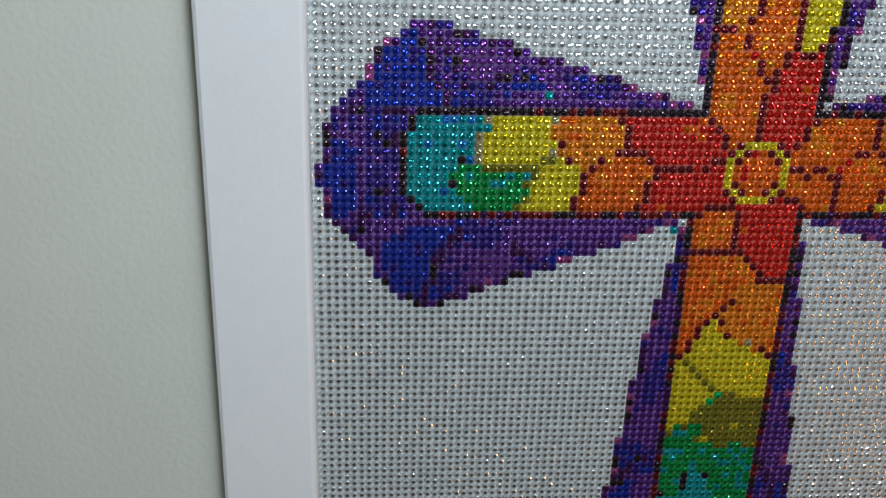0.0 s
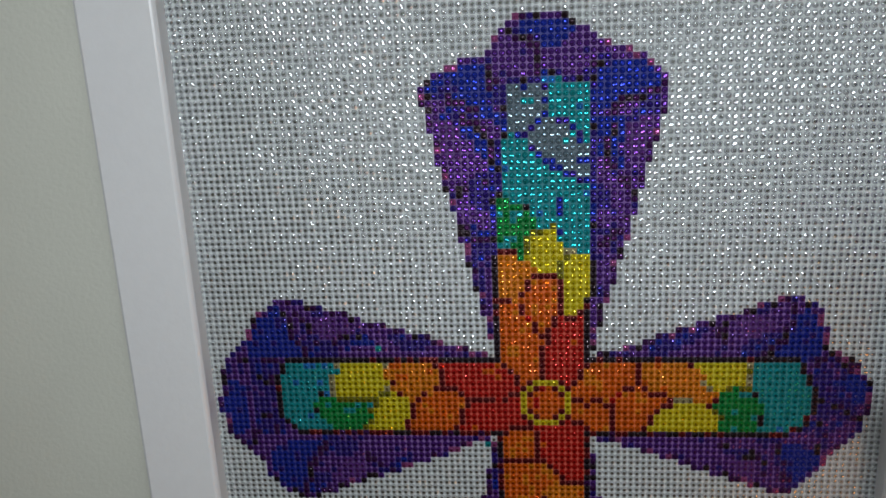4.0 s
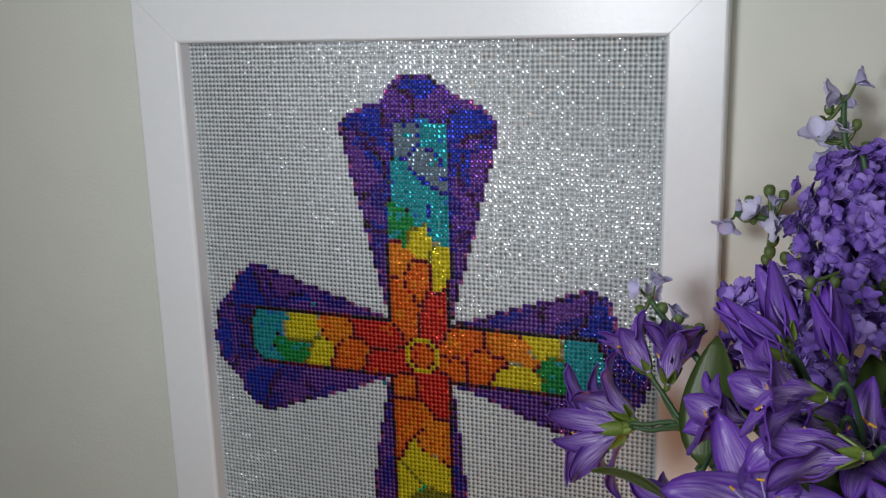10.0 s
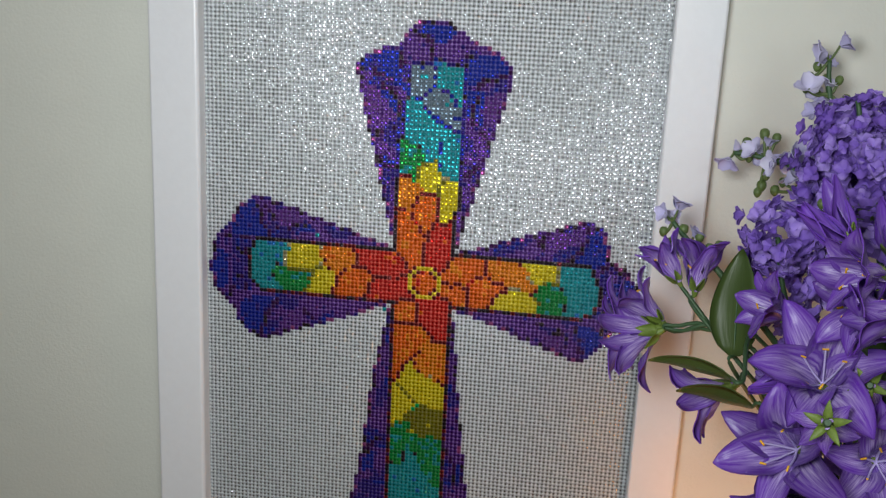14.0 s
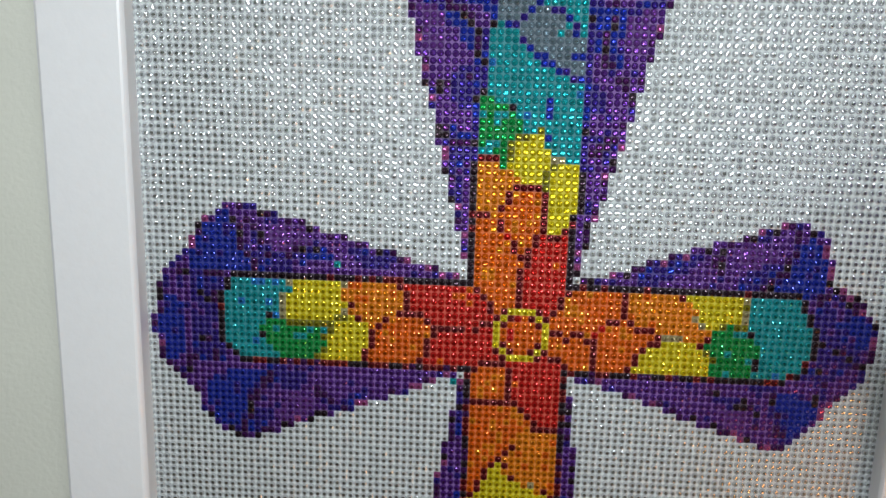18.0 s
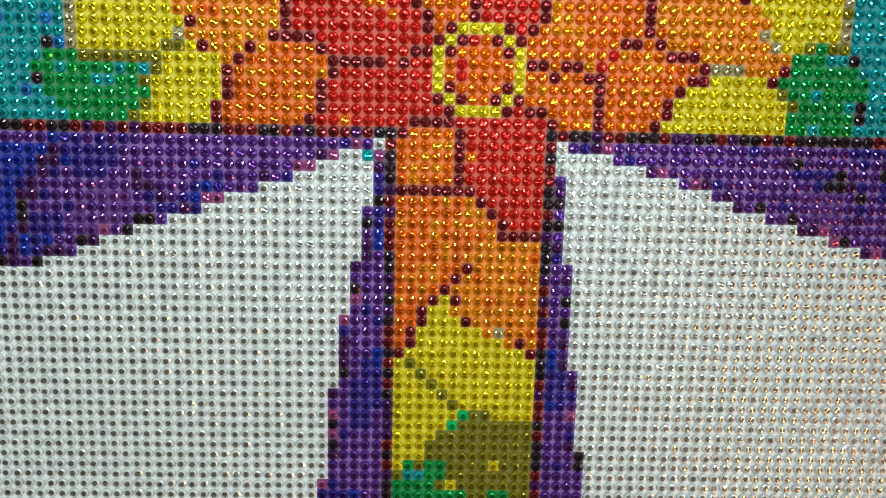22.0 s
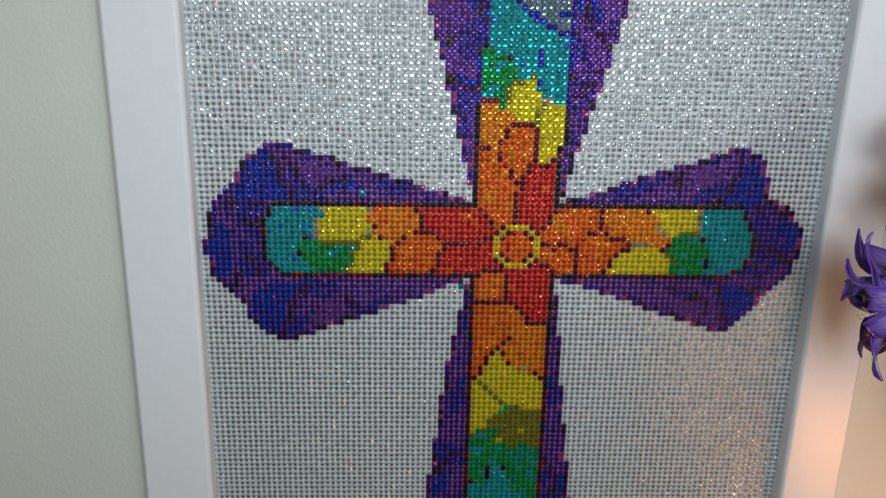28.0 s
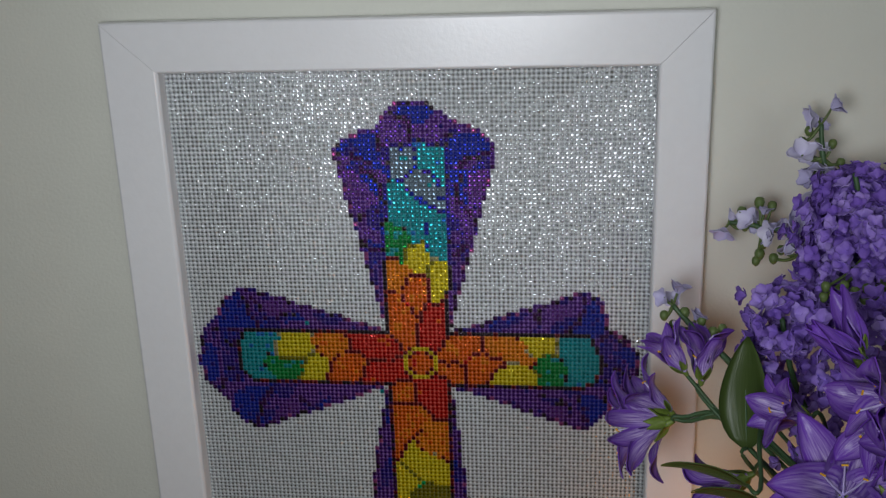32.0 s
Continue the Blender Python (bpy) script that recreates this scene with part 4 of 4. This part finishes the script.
OPEN = "open purple cloth lily with pale streaks and yellow anthers"
AWAY = "purple cloth lily turned away with a green star calyx"
for place, way, size, opened, spin, label, star, wide in (
    ((0.1325, -0.095, 1.0140), (-0.92, 0.30, -0.10), 0.036, 0.82, 12, "purple cloth lily with rolled back petals beside the frame", False, 0.62),
    ((0.1400, -0.090, 1.0365), (-0.62, 0.20, 0.75), 0.024, 0.30, 40, "half-open purple cloth lily beside the frame", False, 0.95),
    ((0.1478, -0.091, 1.0330), (0.05, 0.15, 1.0), 0.027, 0.40, 0, "half-open purple cloth lily with upright petals", False, 0.95),
    ((0.1325, -0.097, 1.0130), (-0.76, 0.10, -0.50), 0.032, 0.76, 40, "purple cloth lily with rolled back petals beside the frame", False, 0.66),
    ((0.1340, -0.092, 1.0165), (-0.74, 0.15, 0.45), 0.029, 0.70, 66, "purple cloth lily with rolled back petals beside the frame", False, 0.66),
    ((0.168, -0.112, 0.996), (-0.70, 0.15, -0.50), 0.031, 0.66, 25, "small purple cloth lily hanging beside the frame", False, 0.85),
    ((0.193, -0.166, 1.019), (-0.22, -0.72, 0.64), 0.040, 0.72, 4, OPEN, False, 1.0),
    ((0.186, -0.176, 0.996), (-0.50, -0.74, 0.30), 0.037, 0.72, 34, OPEN, False, 1.0),
    ((0.1845, -0.214, 1.024), (0.15, 0.80, -0.45), 0.0165, 0.60, 18, AWAY, True, 1.0),
    ((0.204, -0.188, 1.030), (0.20, 0.85, -0.40), 0.0150, 0.60, 50, AWAY, True, 1.0),
    ((0.240, -0.176, 1.016), (-0.30, -0.78, 0.52), 0.040, 0.70, 20, OPEN, False, 1.0),
    ((0.206, -0.184, 1.071), (-0.85, -0.35, 0.05), 0.027, 0.56, 15, OPEN, False, 1.0),
    ((0.209, -0.172, 1.056), (-0.70, -0.55, 0.10), 0.027, 0.58, 45, OPEN, False, 1.0),
    ((0.217, -0.196, 1.060), (-1.0, 0.05, -0.04), 0.027, 0.28, 30, "half-open purple cloth lily seen from its side", False, 1.0),
    ((0.222, -0.160, 1.048), (-0.30, -0.80, 0.40), 0.029, 0.62, 33, OPEN, False, 1.0),
    ((0.184, -0.140, 1.040), (-0.80, -0.30, 0.30), 0.024, 0.50, 5, OPEN, False, 1.0),
    ((0.246, -0.160, 1.046), (0.05, -0.90, 0.35), 0.031, 0.66, 15, OPEN, False, 1.0),
    ((0.214, -0.176, 0.995), (-0.15, -0.90, 0.25), 0.032, 0.68, 36, OPEN, False, 1.0),
    ((0.246, -0.172, 0.990), (0.1, -0.95, 0.20), 0.034, 0.70, 5, OPEN, False, 1.0),
    ((0.194, -0.160, 0.968), (-0.55, -0.75, -0.05), 0.034, 0.70, 50, OPEN, False, 1.0),
    ((0.222, -0.176, 0.965), (-0.1, -0.95, 0.10), 0.034, 0.70, 28, OPEN, False, 1.0),
    ((0.206, -0.165, 0.940), (-0.2, -0.90, 0.05), 0.034, 0.68, 40, OPEN, False, 1.0),
    ((0.245, -0.172, 0.952), (0.1, -0.95, 0.0), 0.034, 0.68, 22, OPEN, False, 1.0),
):
    lily(place, way, size, opened, spin, label, star, stamens=not star, wide=wide)

for place, way, size, spin in (
    ((0.194, -0.170, 1.077), (-0.75, 0.0, 0.60), 0.026, 0),
    ((0.195, -0.164, 1.079), (-0.35, 0.35, 0.85), 0.027, 15),
    ((0.210, -0.167, 1.076), (-0.22, -0.30, 0.92), 0.028, 30),
    ((0.226, -0.165, 1.070), (0.25, 0.05, 0.95), 0.026, 40),
    ((0.186, -0.158, 1.022), (-0.8, -0.3, -0.3), 0.024, 20),
):
    bud(place, way, size, spin, "closed purple cloth lily bud with green calyx")

for place, way, length, width, spin, label in (
    ((0.166, -0.112, 1.010), (0.01, 0.38, 0.92), 0.050, 0.0225, 8, "upright broad dark green cloth leaf"),
    ((0.228, -0.150, 1.028), (-0.19, 0.10, 0.97), 0.046, 0.0230, -12, "upright broad dark green cloth leaf"),
    ((0.160, -0.152, 1.014), (-0.85, 0.52, -0.05), 0.039, 0.0110, -40, "narrow green cloth leaf reaching sideways"),
    ((0.171, -0.146, 1.000), (-0.87, 0.48, -0.06), 0.035, 0.0140, -40, "narrow green cloth leaf reaching sideways"),
    ((0.217, -0.186, 1.038), (-0.45, 0.80, -0.28), 0.044, 0.0190, 60, "broad dark green cloth leaf among the lilies"),
    ((0.230, -0.170, 1.040), (-0.80, -0.30, 0.10), 0.034, 0.0180, 30, "broad dark green cloth leaf among the lilies"),
    ((0.232, -0.180, 1.036), (0.6, -0.4, 0.2), 0.032, 0.016, -20, "broad dark green cloth leaf among the lilies"),
    ((0.205, -0.165, 1.006), (-0.7, -0.5, 0.3), 0.034, 0.017, 40, "broad dark green cloth leaf among the lilies"),
    ((0.232, -0.170, 1.000), (0.5, -0.5, 0.5), 0.034, 0.017, -35, "broad dark green cloth leaf among the lilies"),
    ((0.190, -0.155, 0.990), (-0.5, -0.5, 0.7), 0.030, 0.015, 10, "broad dark green cloth leaf among the lilies"),
):
    leaf(place, way, length, width, spin, label)

GREEN_TIPS = [((0.199 + 0.0042 * (i % 7), -0.090 - 0.002 * (i % 3), 1.074 + 0.0036 * (i // 7) + 0.002 * (i % 2)), 0.0021) for i in range(14)]
spray("lilac_spray", [((0.222, -0.062, 1.089), (0.025, 0.024, 0.031), 560), ((0.217, -0.054, 1.110), (0.013, 0.013, 0.013), 110)],
      [(0.214, -0.066, 1.125), (0.222, -0.072, 1.09), (0.242, -0.10, 1.0)], "dense upright spray of violet cloth florets", M_LILAC, 0.0098,
      GREEN_TIPS)
spray("lilac_spray", [((0.258, -0.074, 1.078), (0.024, 0.026, 0.038), 560), ((0.254, -0.068, 1.104), (0.011, 0.012, 0.012), 20)],
      [(0.252, -0.075, 1.12), (0.256, -0.08, 1.08), (0.262, -0.10, 1.0)], "dense upright spray of violet cloth florets", M_LILAC, 0.0098)
spray("lilac_spray", [((0.186, -0.082, 1.061), (0.016, 0.016, 0.015), 95), ((0.186, -0.074, 1.034), (0.017, 0.014, 0.018), 85)],
      [(0.184, -0.08, 1.06), (0.195, -0.085, 1.02), (0.235, -0.105, 0.95)], "short spray of violet cloth florets behind the lilies", M_LILAC, 0.0102)
spray("lilac_spray", [((0.224, -0.112, 1.056), (0.030, 0.018, 0.024), 140), ((0.212, -0.112, 1.010), (0.030, 0.022, 0.026), 110), ((0.246, -0.115, 1.020), (0.022, 0.022, 0.030), 110), ((0.222, -0.125, 0.970), (0.030, 0.020, 0.030), 110)],
      [(0.224, -0.11, 1.05), (0.23, -0.115, 1.0), (0.25, -0.12, 0.95)], "spray of violet cloth florets between the lilies", M_LILAC, 0.0102)
PALE = "spray tip of pale lavender florets with green buds"
spray("pale_sprig", [((0.2080, -0.0300, 1.1450), (0.004, 0.004, 0.004), 3), ((0.2020, -0.0320, 1.1260), (0.006, 0.004, 0.004), 4), ((0.2065, -0.0360, 1.1130), (0.006, 0.005, 0.005), 5)],
      [(0.2065, -0.0300, 1.1410), (0.2080, -0.0330, 1.1250), (0.2155, -0.0380, 1.0990), (0.2395, -0.0670, 0.9990)], PALE, M_PALE, 0.0145,
      [((0.2010, -0.0300, 1.1375), 0.0021), ((0.1980, -0.0300, 1.1320), 0.0024), ((0.1970, -0.0300, 1.1265), 0.0021), ((0.2120, -0.0320, 1.1315), 0.0021), ((0.2160, -0.0340, 1.1225), 0.0022), ((0.2185, -0.0340, 1.1180), 0.0022), ((0.2060, -0.0300, 1.1320), 0.002)])
spray("pale_sprig", [((0.1645, -0.0300, 1.0915), (0.002, 0.003, 0.003), 2), ((0.1785, -0.0340, 1.0935), (0.006, 0.004, 0.004), 4), ((0.1910, -0.0380, 1.0885), (0.006, 0.005, 0.004), 4)],
      [(0.1660, -0.0310, 1.0920), (0.1810, -0.0360, 1.0905), (0.1990, -0.0440, 1.0800), (0.2280, -0.0760, 0.9970)], PALE, M_PALE, 0.0145,
      [((0.1715, -0.0320, 1.0975), 0.0024), ((0.1795, -0.0330, 1.1025), 0.0026), ((0.1855, -0.0340, 1.1010), 0.0023), ((0.1735, -0.0320, 1.0900), 0.0022), ((0.1825, -0.0340, 1.0815), 0.0023), ((0.1810, -0.0340, 1.0760), 0.0026), ((0.1875, -0.0360, 1.0745), 0.0024), ((0.1910, -0.0360, 1.0790), 0.0022), ((0.1795, -0.0340, 1.0725), 0.0022)])
spray("pale_sprig", [((0.1350, -0.0670, 1.0650), (0.004, 0.004, 0.004), 3), ((0.1440, -0.0710, 1.0515), (0.004, 0.004, 0.004), 3)],
      [(0.1360, -0.0680, 1.0610), (0.1450, -0.0730, 1.0520), (0.1610, -0.0830, 1.0390), (0.215, -0.09, 0.98)], PALE, M_PALE, 0.0140,
      [((0.1320, -0.0680, 1.0555), 0.0022), ((0.1365, -0.0680, 1.0505), 0.0024), ((0.1415, -0.0690, 1.0575), 0.0024), ((0.1490, -0.0730, 1.0550), 0.0022), ((0.1540, -0.0760, 1.0505), 0.0024), ((0.1345, -0.0680, 1.0475), 0.0021), ((0.1580, -0.0780, 1.0530), 0.0022)])

# vase and tea light, both on the table
vase = tagged(new("vase"), "white glazed ceramic vase holding the cloth bouquet", "vase")
bm = bmesh.new()
outline = ((0.0, 0.0), (0.030, 0.0), (0.034, 0.004), (0.044, 0.030), (0.046, 0.055), (0.038, 0.085), (0.027, 0.100), (0.030, 0.110), (0.027, 0.110), (0.024, 0.100), (0.034, 0.085), (0.041, 0.055), (0.030, 0.008), (0.0, 0.006))
loops = []
for r, h in outline:
    loops.append([bm.verts.new((0.275 + r * math.cos(k * math.pi / 14), -0.125 + r * math.sin(k * math.pi / 14), TABLE_Z + 0.0005 + h)) for k in range(28)] if r else [bm.verts.new((0.275, -0.125, TABLE_Z + 0.0005 + h))])
for a, b in zip(loops, loops[1:]):
    for k in range(28):
        q = [a[k % len(a)], a[(k + 1) % len(a)], b[(k + 1) % len(b)], b[k % len(b)]]
        q = [v for i, v in enumerate(q) if v not in q[:i]]
        bm.faces.new(q).smooth = True
bmesh.ops.recalc_face_normals(bm, faces=bm.faces)
part("body", bm, M_VASE, vase)

M_WAX = material("candle_wax", (0.85, 0.62, 0.36), 0.5, vary=0.05, scale=60)
M_FLAME = material("flame", (1.0, 0.6, 0.2), 0.5)
M_FLAME.node_tree.nodes["Principled BSDF"].inputs["Emission Color"].default_value = (1.0, 0.5, 0.15, 1)
M_FLAME.node_tree.nodes["Principled BSDF"].inputs["Emission Strength"].default_value = 20.0
candle = tagged(new("candle"), "burning amber candle standing beside the picture", "candle")
cx, cy = 0.200, -0.115
part("wax", tube(bmesh.new(), [(cx, cy, TABLE_Z + 0.0005), (cx, cy, TABLE_Z + 0.025), (cx, cy, TABLE_Z + 0.045)], 0.026, 0.026, 24), M_WAX, candle)
part("wick", tube(bmesh.new(), [(cx, cy, TABLE_Z + 0.045), (cx, cy, TABLE_Z + 0.050), (cx + 0.001, cy, TABLE_Z + 0.053)], 0.0007, 0.0006, 5), M_BACK, candle)
bm = bmesh.new()
bmesh.ops.create_uvsphere(bm, u_segments=10, v_segments=8, radius=0.004)
for v in bm.verts:
    v.co = Vector((cx + v.co.x * (1 - v.co.z * 80), cy + v.co.y * (1 - v.co.z * 80), TABLE_Z + 0.058 + v.co.z * 1.9))
part("flame", bm, M_FLAME, candle, "small orange flame")
